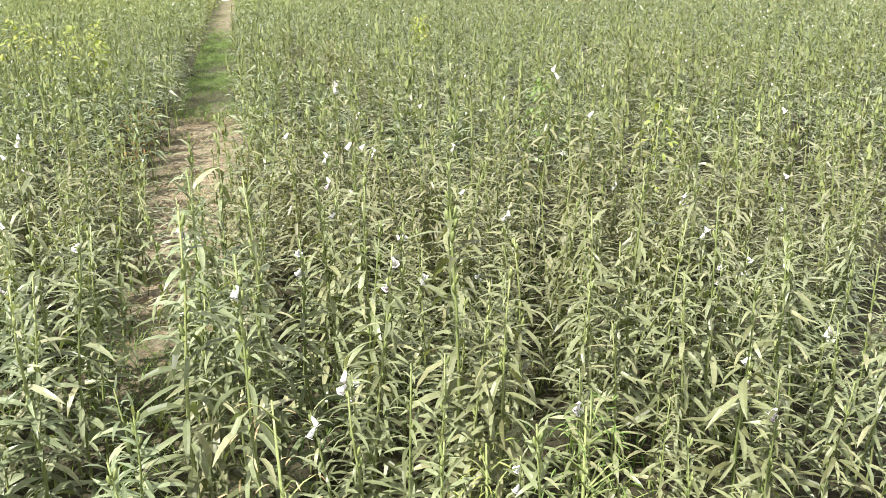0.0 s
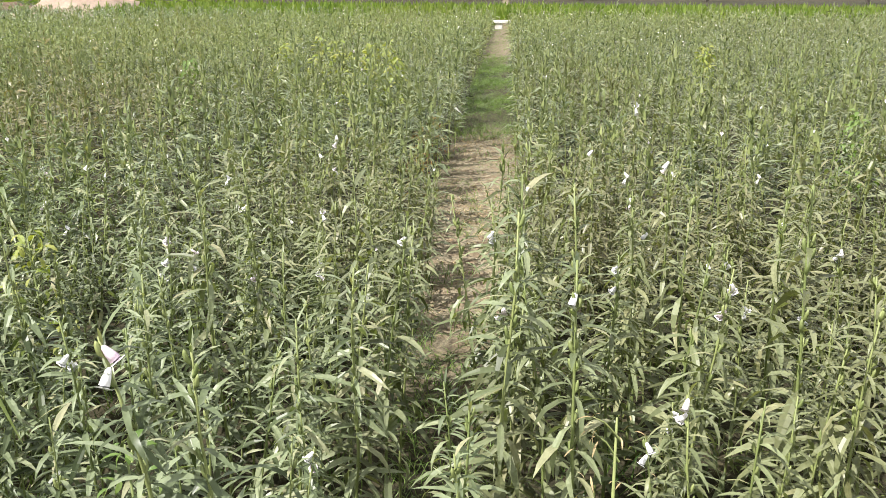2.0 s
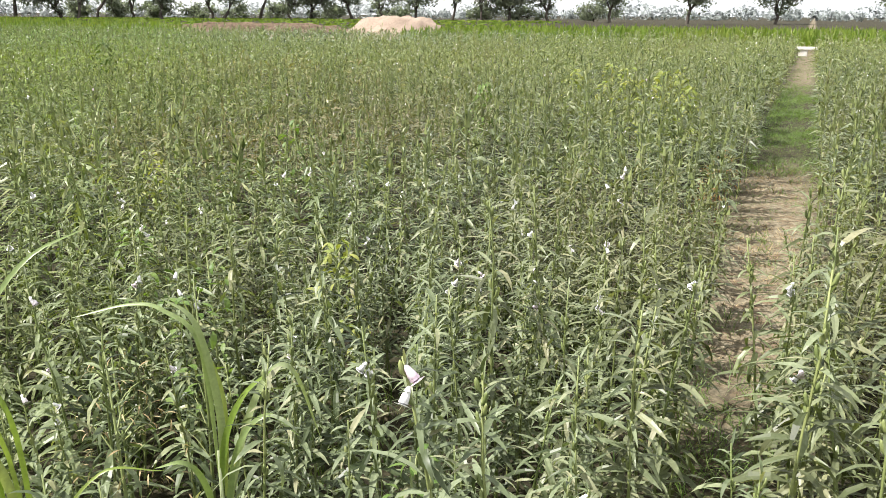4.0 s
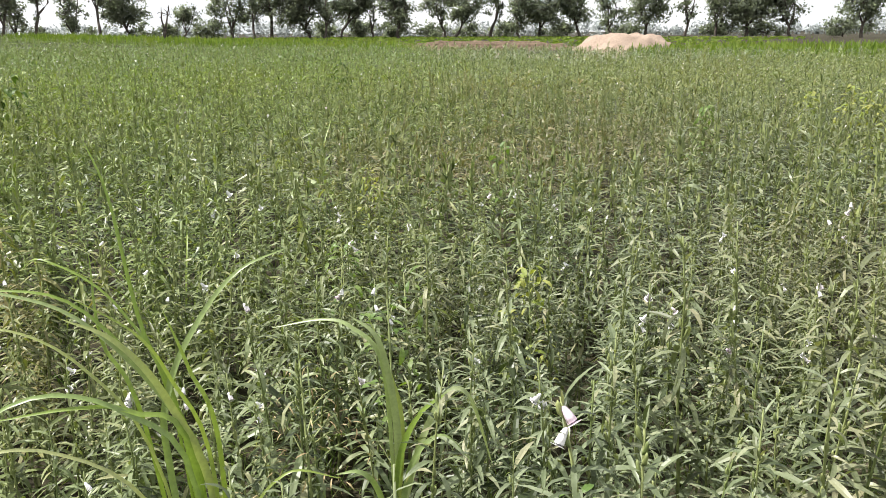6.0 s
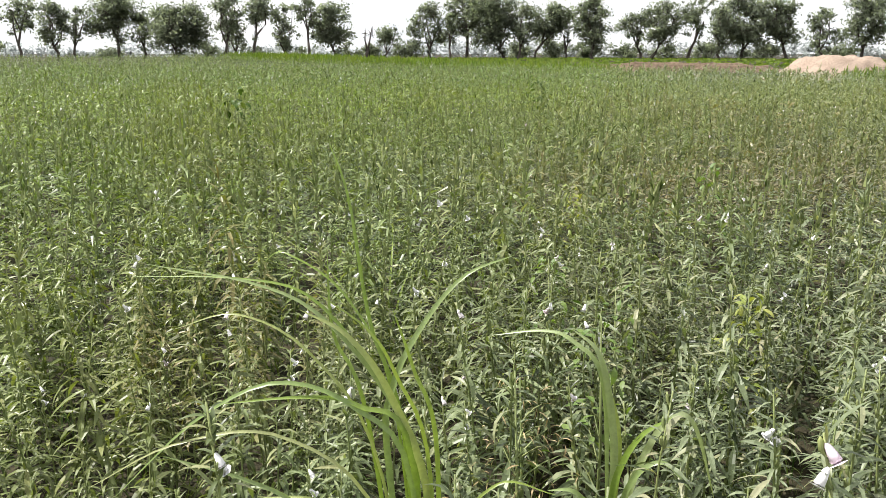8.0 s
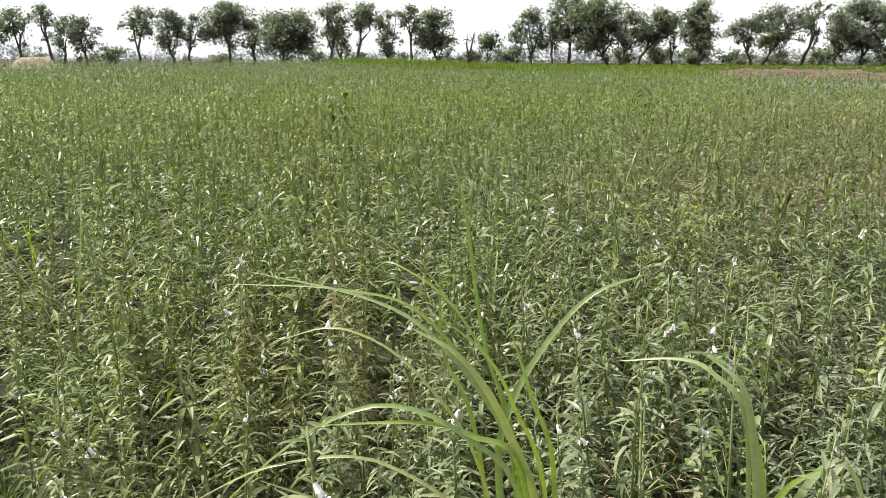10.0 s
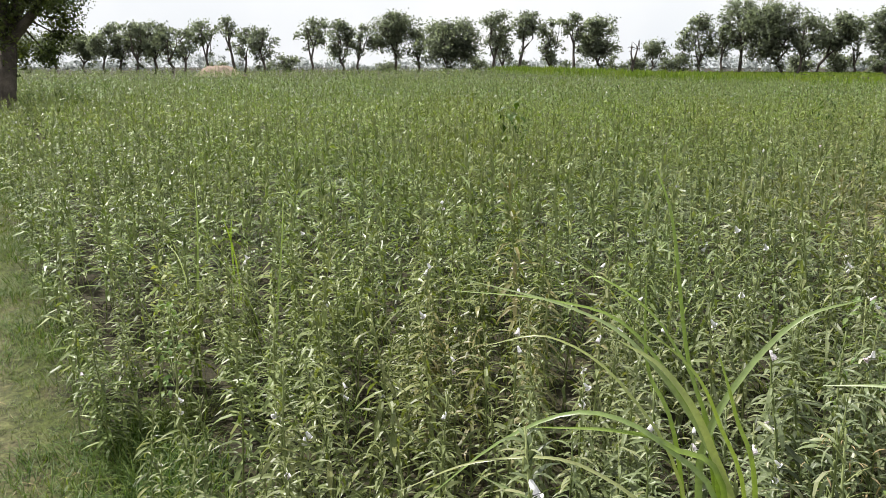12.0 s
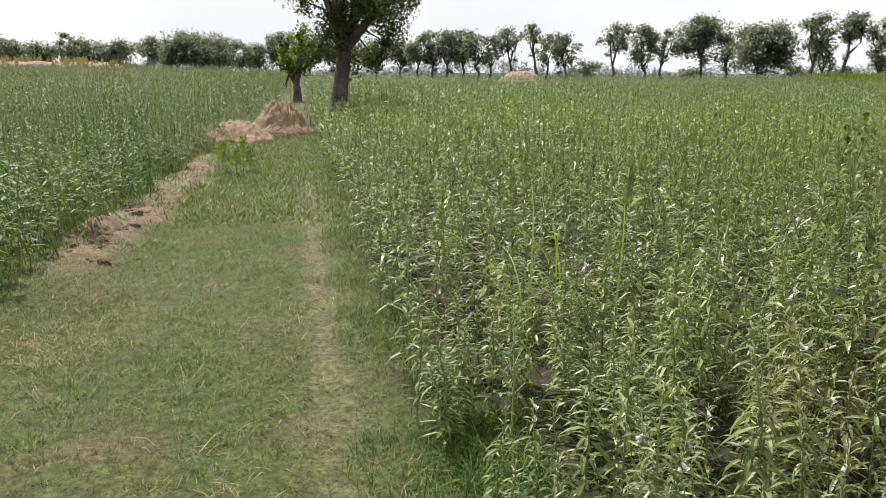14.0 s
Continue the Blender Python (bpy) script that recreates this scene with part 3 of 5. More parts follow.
for i in range(min(SINGLE, len(nxp))):
    pool = FINE if i < 66 else PLAIN
    src = pool[i % len(pool)]
    at = Matrix.Translation((nxp[i], nyp[i], float(ground_z(nxp[i], nyp[i])))) @ Matrix.Rotation(rng.uniform(0, 6.3), 4, "Z") @ Matrix.Rotation(rng.normal(0, 0.06), 4, "X") @ Matrix.Scale(nh[i], 4)
    if src.name in used:
        dup = copy_thing(src, at)
        dup.matrix_basis = at
    else:
        used.add(src.name)
        src.matrix_basis = at


# ---- turf on the track, verge and bund path ----
def tuft_variants(r, n, blades, length, width, spread, flat=0.1, plain=False):
    out = []
    for _ in range(n):
        g = Shape()
        for _ in range(blades):
            L = length * r.uniform(0.5, 1.3)
            lean, az = r.uniform(flat, flat + 1.0), r.uniform(0, 6.3)
            px, py = r.normal(0, spread, 2)
            d = np.array((math.cos(az), math.sin(az), 0))
            side = np.array((-d[1], d[0], 0)) * width / 2
            b = np.array((px, py, -0.005))
            m1 = b + d * L * 0.35 * lean + np.array((0, 0, L * 0.6 * (1 - 0.3 * lean)))
            tip = b + d * L * 0.95 * lean + np.array((0, 0, L * max(0.15, 1.0 - 0.5 * lean)))
            if plain:
                g.add([b - side, b + side, tip], [(0, 1, 2)])
                continue
            g.add([b - side, b + side, m1 - side * 0.8, m1 + side * 0.8, tip], [(0, 1, 2), (1, 3, 2), (2, 3, 4)])
        out.append(g.arrays())
    return out


TURF = tuft_variants(rng, 12, 13, 0.040, 0.0036, 0.035, 0.45, True)
VERGE = tuft_variants(rng, 8, 11, 0.13, 0.0045, 0.04, 0.3)
COARSE = tuft_variants(rng, 10, 9, 0.075, 0.016, 0.07, 0.4, True)


def turf_density(x, y):
    u = x + 0.172 * y
    p = 0.55 + 0.45 * smooth(-0.45, 0.35, np.sin(x * 1.7 + 1.1 * np.sin(y * 1.3)) + 0.6 * np.sin(y * 2.3 + x))
    p = p * (1 - 0.72 * np.exp(-((u - 0.14) / 0.12) ** 2))
    return p * (1 - 0.85 * np.exp(-((x - left_edge(y) - 0.2) / 0.35) ** 2) * smooth(5.8, 7.0, y) * smooth(17, 14, y))


for variants, lo, hi, per in ((TURF, 0.0, 9, 760), (COARSE, 9, 24, 240)):
    x, y = strewn(-7, 1.2, 0.0 if lo == 0 else 4, hi, per, rng)
    d = np.hypot(x, y)
    k = (x > left_edge(y) - 0.25) & (x < field_edge(y) + 0.3) & (d >= lo) & (d < hi) & (rng.random(len(x)) < turf_density(x, y)) & (d > 0.6) & (y < 23)
    x, y = x[k], y[k]
    scatter(variants, x, y, ground_z(x, y), rng.uniform(0.5, 1.25, len(x)) ** 1.5 + 0.15, rng, [M_GRASS], "track_turf", "short trodden green and straw-coloured grass on the track", "grass", 0.15)
x, y = strewn(-4.5, 1.2, 0.8, 22, 230, rng)
k = (np.abs(x - field_edge(y) + 0.06) < 0.24) & (rng.random(len(x)) < 0.45 + 0.45 * np.sin(y * 3.1 + 2 * np.sin(y)) + 0.3 * (x > field_edge(y)) + 0.6 * (y < 3.6))
scatter(VERGE, x[k], y[k], ground_z(x[k], y[k]), rng.uniform(0.35, 1.0, k.sum()), rng, [M_VERGE], "verge_grass", "fresh green grass fringe along the sesame field", "grass", 0.2)
x, y = strewn(-2, 6, -4, 6, 26, rng)
k = (x > field_edge(y) + 0.1) & (np.abs(y - path_mid(x)) > path_half(x)) & (np.hypot(x - EYE[0], y - EYE[1]) < 5.5) & (np.hypot(x - EYE[0], y - EYE[1]) > 0.8) & (np.arctan2(x, y) < 2.3)
scatter(VERGE, x[k], y[k], ground_z(x[k], y[k]), rng.uniform(0.6, 1.9, k.sum()), rng, [M_LEAF_GREEN], "undergrowth", "low green grass growing beneath the sesame", "grass", 0.2)
n = 260
x, y = rng.normal(0.24, 0.13, n), rng.uniform(2.5, 3.7, n)
x = x - 0.10 * (y - 3.1)
scatter(VERGE, x, y, ground_z(x, y), rng.uniform(0.7, 1.6, n), rng, [M_LEAF_GREEN], "edge_grass", "deep green grass clump at the foot of the crop", "grass", 0.25)
x, y = strewn(-7, -2, 2, 16, 40, rng)
k = in_left(x, y) & (x > left_edge(y) - 1.3)
scatter(VERGE, x[k], y[k], ground_z(x[k], y[k]), rng.uniform(1.0, 2.4, k.sum()), rng, [M_LEAF_GREEN], "undergrowth", "dark green grass beneath the lush sesame", "grass", 0.2)
x, y = strewn(-5.5, 0.4, 1.2, 16, 130, rng)
rut = np.exp(-((x + 0.16 * y + 0.75 + 0.10 * np.sin(y * 1.3)) / 0.16) ** 2) + 0.8 * np.exp(-((x + 0.15 * y + 1.55 + 0.12 * np.sin(y * 0.9 + 1)) / 0.14) ** 2)
k = (x > left_edge(y) + 0.1) & (x < field_edge(y) - 0.35) & (rng.random(len(x)) < rut * (0.45 + 0.45 * np.sin(y * 2.1 + x)) + 0.06)
scatter(VERGE, x[k], y[k], ground_z(x[k], y[k]), rng.uniform(0.3, 0.75, k.sum()), rng, [M_GRASS], "rut_grass", "longer grass tufts growing in the old ruts", "grass", 0.3)
x, y = strewn(-3, 0.2, 1.6, 5.5, 150, rng)
dead = np.sin(x * 2.6 + 1.2 * np.sin(y * 1.9) + 0.6) * np.sin(y * 2.2 + x)
k = (x > left_edge(y) + 0.1) & (x < field_edge(y) - 0.5) & (rng.random(len(x)) < 0.9 * smooth(0.15, 0.7, dead))
scatter(tuft_variants(rng, 8, 8, 0.075, 0.0032, 0.05, 0.8), x[k], y[k], ground_z(x[k], y[k]), rng.uniform(0.4, 1.1, k.sum()), rng, [M_DRY], "dead_grass", "patches of dead grey straw-coloured grass on the track", "grass", 0.3)
x, y = strewn(-4, 0.6, 1.2, 9, 13, rng)
k = (x > left_edge(y) + 0.1) & (x < field_edge(y)) & (rng.random(len(x)) < 0.6)
scatter(tuft_variants(rng, 8, 3, 0.10, 0.0035, 0.05, 0.9), x[k], y[k], ground_z(x[k], y[k]), rng.uniform(0.5, 1.3, k.sum()), rng, [M_DRY], "track_straw", "loose dry straw stems on the grassy track", "straw", 0.3)
x, y = strewn(1.2, 39, -0.7, 1.9, 210, rng)
k = (np.abs(y - path_mid(x)) < path_half(x) + 0.08) & (rng.random(len(x)) < 0.10 + 0.90 * (smooth(9, 11, x) * smooth(24, 17, x)) + 0.7 * smooth(4.4, 3.2, x))
scatter(VERGE, x[k], y[k], ground_z(x[k], y[k]), rng.uniform(0.35, 0.7, k.sum()), rng, [M_HERB], "path_grass", "patchy green grass on the narrow footpath", "grass", 0.2)
x, y = strewn(2.5, 34, -0.6, 1.6, 120, rng)
k = (np.abs(y - path_mid(x)) < path_half(x)) & (rng.random(len(x)) < 0.8 * smooth(3.0, 5.0, x) * smooth(12, 9, x))
scatter(tuft_variants(rng, 6, 5, 0.06, 0.006, 0.06), x[k], y[k], ground_z(x[k], y[k]) - 0.01, rng.uniform(0.3, 0.8, k.sum()), rng, [M_DRY], "path_straw", "dry straw litter on the narrow footpath", "straw", 0.5)


# ---- trees ----
def leaf_cards(pts, heart, card, r, name, mat, lift=0.25):
    """Small leaf sprays at the given places, shaded as rounded clumps."""
    n = len(pts)
    a, b = r.normal(0, 1, (2, n, 3))
    a /= np.linalg.norm(a, axis=1)[:, None]
    b = np.cross(a, b)
    b /= np.linalg.norm(b, axis=1)[:, None]
    sz = (card * r.uniform(0.5, 1.3, n))[:, None]
    v = np.stack([pts - a * sz * 0.5, pts + b * sz * 0.28 + np.array((0, 0, -0.05)) * sz, pts - b * sz * 0.28, pts + a * sz * 0.5], 1).reshape(-1, 3)
    i4 = np.arange(n)[:, None] * 4
    f = np.concatenate([i4 + np.array([[0, 1, 2]]), i4 + np.array([[1, 3, 2]])])
    me = tri_mesh(name, v, f, np.zeros(len(f), int), [mat], True)
    nrm = pts - heart
    nrm = nrm / (np.linalg.norm(nrm, axis=1)[:, None] + 1e-6) + np.array((0, 0, lift)) + r.normal(0, 0.4, nrm.shape)
    nrm /= np.linalg.norm(nrm, axis=1)[:, None]
    me.normals_split_custom_set_from_vertices(np.repeat(nrm, 4, 0).tolist())
    return me


def tree(d, az_deg, height, width, r, crown_from=0.35, cards=1700, card=0.34, lean=0.0, leaf=None, trunk_r=0.16, label="", limbs=4, sides=5, bare=False, fill=1.0, at=None, fork_at=None, low=(), gaps=-0.12):
    """A field tree: forked trunk and limbs, with a lumpy open crown of many leaf sprays."""
    if at is None:
        a = radians(az_deg)
        at = (d * math.sin(a), d * math.cos(a))
    root = thing("tree", label or "grey-green acacia tree with an uneven open crown", "tree", "" if bare else "field trees",
                 Matrix.Translation((at[0], at[1], float(ground_z(np.float64(at[0]), np.float64(at[1]))) - 0.05)))
    wood, lumps = Shape(), []
    fork = fork_at or height * r.uniform(0.18, 0.30)
    side = np.array((math.cos(radians(az_deg)), -math.sin(radians(az_deg)), 0))
    top = np.array((0, 0, fork)) + side * lean * fork
    bend = r.normal(0, 0.06, 3) * fork
    wood.add(*tube([(0, 0, -0.3), np.array((0, 0, fork * 0.15)), top * 0.55 + bend, top], [trunk_r * 1.5, trunk_r * 1.1, trunk_r * 0.9, trunk_r * 0.8], sides + 2))
    for i in range(limbs):
        a = 2 * np.pi * (i + r.uniform(-0.3, 0.3)) / limbs
        reach = width * 0.5 * (0.25 if i == 0 else r.uniform(0.4, 0.72))
        end = top + np.array((math.cos(a) * reach, math.sin(a) * reach, (height - fork) * (0.80 if i == 0 else r.uniform(0.35, 0.80)))) + side * lean * height * 0.5
        mid = top * 0.5 + end * 0.5 + np.array((math.cos(a), math.sin(a), 0)) * reach * 0.15 + r.normal(0, 0.12 * width * 0.3, 3)
        wood.add(*tube([top, mid * 0.6 + top * 0.4, mid, end * 0.6 + mid * 0.4, end], trunk_r * np.array([0.62, 0.5, 0.4, 0.26, 0.08]), sides))
        lumps += [(end, 1.0), (mid * 0.4 + end * 0.6, 0.9), (mid * 0.75 + end * 0.25, r.uniform(0.5, 0.9))]
        for _ in range(5):
            s = r.uniform(0.15, 0.9)
            b0 = mid * (1 - s) + end * s
            b1 = b0 + np.array((r.normal(0, 0.17), r.normal(0, 0.17), r.uniform(-0.26, 0.14))) * np.array((width, width, height))
            b1[2] = min(b1[2], height * 0.97)
            wood.add(*tube([b0, (b0 + b1) / 2 + r.normal(0, 0.12, 3), b1], trunk_r * np.array([0.26, 0.17, 0.05]), 4))
            lumps.append((b1, r.uniform(0.6, 1.0)))
    for lx, lz, ls in low:
        b1 = side * lx + np.array((0, 0, lz)) + r.normal(0, 0.25, 3)
        wood.add(*tube([top, (top + b1) / 2 + np.array((0, 0, 0.5)), b1], trunk_r * np.array([0.25, 0.15, 0.04]), 4))
        lumps.append((b1, ls))
    part("trunk", wood.mesh("trunk", [M_BARK], True), root)
    if bare:
        return root
    # leaf sprays gathered round the branch ends, thinner inside
    pts, heart = [], []
    per = int(cards / len(lumps))
    for c, w in lumps:
        p = r.normal(0, 1, (per, 3))
        p /= np.linalg.norm(p, axis=1)[:, None]
        heart.append(np.repeat([c], per, 0))
        p *= (r.random(per) ** 0.62)[:, None] * np.array((width * 0.235, width * 0.235, height * 0.16)) * w * fill
        pts.append(p + np.array(c))
    pts, heart = np.concatenate(pts), np.concatenate(heart)
    cut = np.array([noise.noise(Vector(p) * 0.85) + 0.5 * noise.noise(Vector(p) * 1.9) for p in pts])
    held = (cut > gaps) & (pts[:, 2] > height * crown_from * r.uniform(0.75, 1.1, len(pts))) & (pts[:, 2] < height)
    pts, heart = pts[held], heart[held]
    part("crown", leaf_cards(pts, heart, card, r, "crown", leaf or M_TREE_HAZED), root)
    return root


def row_tree(d, az_deg, width, height, low, lean, r, density=44, label=""):
    """A tree of the far row: a slim, crooked, forking trunk under lobes of fine feathery leaf."""
    a = radians(az_deg)
    x, y = d * math.sin(a), d * math.cos(a)
    root = thing("tree", label or "hazy grey-green acacia tree with a slim crooked trunk", "tree", "trees of the far row", Matrix.Translation((x, y, float(ground_z(np.float64(x), np.float64(y))) - 0.05)))
    side = np.array((math.cos(a), -math.sin(a), 0))
    wood, lobes = Shape(), []
    z0, mid = low * height, (low + 1) / 2 * height
    tall = height - z0
    count = max(6, int(5 + width * tall / 1.7))
    for i in range(count):
        u = (i + 0.5) / count
        ang = r.uniform(0, 6.3)
        # widest a little over the middle, rounded at the top
        girth = math.sin(math.pi * (0.18 + 0.62 * u)) ** 0.6
        reach = width * 0.5 * girth * r.uniform(0.15, 0.92)
        size = min(width * r.uniform(0.13, 0.25), tall * 0.36)
        c = side * math.cos(ang) * reach + np.array((-side[1], side[0], 0)) * math.sin(ang) * reach * 0.8 + np.array((0, 0, z0 + size * 0.55 + (tall - size * 1.15) * u))
        lobes.append((c + side * lean * (0.2 + u) * 0.35 * width, size))
    lobes.append((np.array((0, 0, height - width * 0.15)) + side * lean * width * 0.45, width * 0.19))
    lobes.append((side * r.normal(0, 0.12) * width + np.array((0, 0, max(0.5, z0 * r.uniform(0.6, 1.0)))), width * r.uniform(0.08, 0.15)))
    fork = min(height * r.uniform(0.22, 0.4), max(0.6, z0 * 0.9))
    foot = -side * lean * width * 0.35
    knee = foot * 0.4 + np.array((0, 0, fork * 0.55)) + side * r.normal(0, 0.18)
    top = np.array((0, 0, fork)) + side * r.normal(0, 0.12)
    tr = 0.055 + 0.017 * height
    wood.add(*tube([foot + np.array((0, 0, -0.3)), foot + np.array((0, 0, fork * 0.1)), knee, top], [tr * 1.5, tr * 1.15, tr, tr * 0.85], 7))
    arms = []
    for i in range(3):
        ang = 2.1 * i + r.uniform(-0.5, 0.5)
        end = np.array((0, 0, z0 + tall * r.uniform(0.35, 0.6))) + (side * math.cos(ang) + np.array((-side[1], side[0], 0)) * math.sin(ang)) * width * 0.17 + side * lean * width * 0.3
        bend = (top + end) / 2 + side * r.normal(0, 0.06 * width)
        wood.add(*tube([top, top * 0.5 + bend * 0.5, bend, end], tr * np.array([0.72, 0.6, 0.5, 0.3]), 5))
        arms.append(end)
    for c, size in lobes:
        near = min(arms, key=lambda p: float(np.linalg.norm(p - c)))
        wood.add(*tube([near, (near + c) / 2 + r.normal(0, 0.05 * width, 3), c], tr * np.array([0.3, 0.2, 0.08]), 4))
        for _ in range(3):
            tip = c + r.normal(0, 0.5, 3) * size
            wood.add(*tube([near * 0.3 + c * 0.7, (c + tip) / 2 + r.normal(0, 0.1, 3), tip], tr * np.array([0.13, 0.09, 0.03]), 3))
    part("trunk", wood.mesh("trunk", [M_BARK], True), root)
    pts, heart = [], []
    for c, size in lobes:
        k = int(density * size * size * 3.9)
        p = r.normal(0, 1, (k, 3))
        p /= np.linalg.norm(p, axis=1)[:, None]
        ragged = np.array([1.0 + 0.75 * noise.noise(Vector(q) * 2.3 + Vector(c)) for q in p])
        p *= (r.random(k) ** 0.5 * ragged * size * r.choice([1.0, 1.0, 1.18], k))[:, None] * np.array((1.0, 1.0, 0.76))
        pts.append(p + c)
        heart.append(np.repeat([c], k, 0))
    pts, heart = np.concatenate(pts), np.concatenate(heart)
    cut = np.array([noise.noise(Vector(p) * 0.9 + Vector((x, y, 0))) + 0.5 * noise.noise(Vector(p) * 2.2) for p in pts])
    held = (cut > -0.26) & (pts[:, 2] > 0.3)
    part("crown", leaf_cards(pts[held], heart[held], 0.35, r, "crown", M_TREE_HAZED, 0.35), root)
    return root


# the far row, some 112 m off: azimuth, crown width, height, foot of the crown (share of the height), lean
FIELD_TREES = [
    (-1.7, 3.6, 4.9, 0.47, 0), (-0.7, 4.2, 6.3, 0.26, 0), (0.2, 3.2, 6.0, 0.31, 0), (1.3, 4.2, 6.5, 0.31, 0), (2.3, 3.2, 5.6, 0.37, 0), (3.1, 3.2, 5.5, 0.36, 0), (4.4, 3.6, 6.6, 0.52, 0.1), (6.1, 2.4, 7.0, 0.67, -0.35),
    (6.9, 3.0, 5.8, 0.37, 0.1), (8.1, 3.5, 5.8, 0.27, 0), (11.2, 3.6, 6.9, 0.52, 0.1), (13.2, 3.9, 7.0, 0.28, 0), (14.4, 2.7, 6.4, 0.38, 0.1), (16.7, 5.7, 8.1, 0.38, 0), (18.2, 3.2, 5.9, 0.37, 0), (20.1, 6.5, 6.8, 0.18, 0),
    (23.3, 4.2, 7.8, 0.44, 0.15), (23.8, 3.0, 5.2, 0.24, 0), (25.2, 3.9, 7.8, 0.58, 0.25), (27.0, 3.3, 7.2, 0.15, 0), (28.5, 2.9, 7.5, 0.56, -0.1), (30.1, 5.3, 7.1, 0.25, 0), (33.6, 3.9, 4.3, 0.45, 0.2), (36.5, 4.2, 7.2, 0.23, 0),
    (37.9, 2.3, 5.9, 0.30, 0), (39.0, 4.4, 9.1, 0.33, 0), (41.2, 6.4, 8.4, 0.21, -0.2), (42.6, 3.0, 6.7, 0.30, 0.3), (44.0, 5.3, 7.1, 0.37, 0.45), (45.5, 1.5, 5.3, 0.25, 0), (47.3, 4.7, 8.0, 0.20, 0), (50.1, 3.9, 6.1, 0.41, -0.3),
    (51.4, 5.0, 7.2, 0.30, 0.4), (53.6, 3.0, 7.7, 0.37, 0.45), (55.2, 3.5, 6.2, 0.16, 0), (56.6, 5.7, 7.9, 0.20, 0), (58.9, 5.0, 7.4, 0.30, -0.3), (61.1, 3.3, 6.0, 0.23, 0), (63.4, 5.0, 7.4, 0.24, 0), (65.9, 3.0, 6.6, 0.37, 0.2),
    (67.7, 3.0, 5.6, 0.30, 0), (69.5, 7.6, 8.0, 0.22, 0), (71.9, 3.8, 7.0, 0.23, -0.2), (76.0, 5.0, 7.5, 0.25, 0), (81.0, 5.0, 8.0, 0.25, 0.1), (86.0, 5.0, 7.5, 0.25, -0.1), (93.0, 5.0, 7.5, 0.25, 0), (101.0, 5.0, 7.5, 0.25, 0.1), (110.0, 5.0, 7.5, 0.25, 0),
]
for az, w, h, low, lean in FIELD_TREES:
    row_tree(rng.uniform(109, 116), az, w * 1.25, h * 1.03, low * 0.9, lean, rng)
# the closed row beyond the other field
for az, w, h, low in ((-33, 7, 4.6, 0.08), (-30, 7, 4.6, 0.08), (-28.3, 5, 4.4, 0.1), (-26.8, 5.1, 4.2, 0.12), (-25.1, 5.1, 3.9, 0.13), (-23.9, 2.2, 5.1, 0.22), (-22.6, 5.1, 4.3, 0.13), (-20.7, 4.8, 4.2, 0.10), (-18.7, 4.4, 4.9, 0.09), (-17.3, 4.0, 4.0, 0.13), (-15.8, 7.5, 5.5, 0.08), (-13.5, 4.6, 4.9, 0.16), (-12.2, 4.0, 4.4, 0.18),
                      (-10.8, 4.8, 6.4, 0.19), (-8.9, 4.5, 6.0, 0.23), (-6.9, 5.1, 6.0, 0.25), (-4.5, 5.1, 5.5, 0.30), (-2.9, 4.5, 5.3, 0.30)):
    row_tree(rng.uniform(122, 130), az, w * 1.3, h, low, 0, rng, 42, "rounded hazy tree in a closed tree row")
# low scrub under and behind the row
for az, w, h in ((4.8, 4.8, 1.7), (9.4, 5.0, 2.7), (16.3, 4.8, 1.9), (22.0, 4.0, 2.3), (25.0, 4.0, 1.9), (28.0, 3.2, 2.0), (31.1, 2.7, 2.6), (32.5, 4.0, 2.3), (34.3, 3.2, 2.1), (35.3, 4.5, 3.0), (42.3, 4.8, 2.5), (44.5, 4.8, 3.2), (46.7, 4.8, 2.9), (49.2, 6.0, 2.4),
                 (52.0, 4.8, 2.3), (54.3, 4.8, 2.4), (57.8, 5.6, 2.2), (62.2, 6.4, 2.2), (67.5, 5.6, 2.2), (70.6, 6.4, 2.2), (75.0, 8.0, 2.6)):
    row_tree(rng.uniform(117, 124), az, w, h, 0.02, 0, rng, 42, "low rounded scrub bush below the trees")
tree(112, 32.3, 5.2, 2.4, rng, limbs=2, bare=True, trunk_r=0.24, lean=0.15, label="dead leafless tree snag with a forked top")

# the big dark tree at the end of the track, and the one behind it
tree(27, -7.2, 7.4, 4.7, rng, at=(-3.40, 27.1), limbs=6, cards=36000, card=0.11, crown_from=0.14, fill=0.76, gaps=-0.25, trunk_r=0.27, lean=0.12, sides=7, fork_at=2.3, leaf=M_TREE_DARK,
     low=((-0.5, 2.9, 0.75), (0.0, 3.3, 0.9), (0.5, 2.7, 0.8), (1.0, 2.9, 0.9), (1.5, 2.5, 0.6), (2.0, 3.4, 0.7), (0.5, 3.8, 1.0), (-0.7, 2.1, 0.45), (1.0, 2.1, 0.5), (2.3, 3.6, 0.5), (0.0, 2.5, 0.7), (-0.6, 3.9, 0.6), (1.5, 3.9, 0.9)),
     label="big dark shade tree with a thick trunk and hanging sprays")
tree(46, -9.8, 4.2, 2.3, rng, at=(-7.75, 45.0), limbs=5, cards=2400, card=0.22, crown_from=0.45, fill=1.05, trunk_r=0.24, sides=6, leaf=M_STRIP, label="smaller bright green tree behind the shade tree")


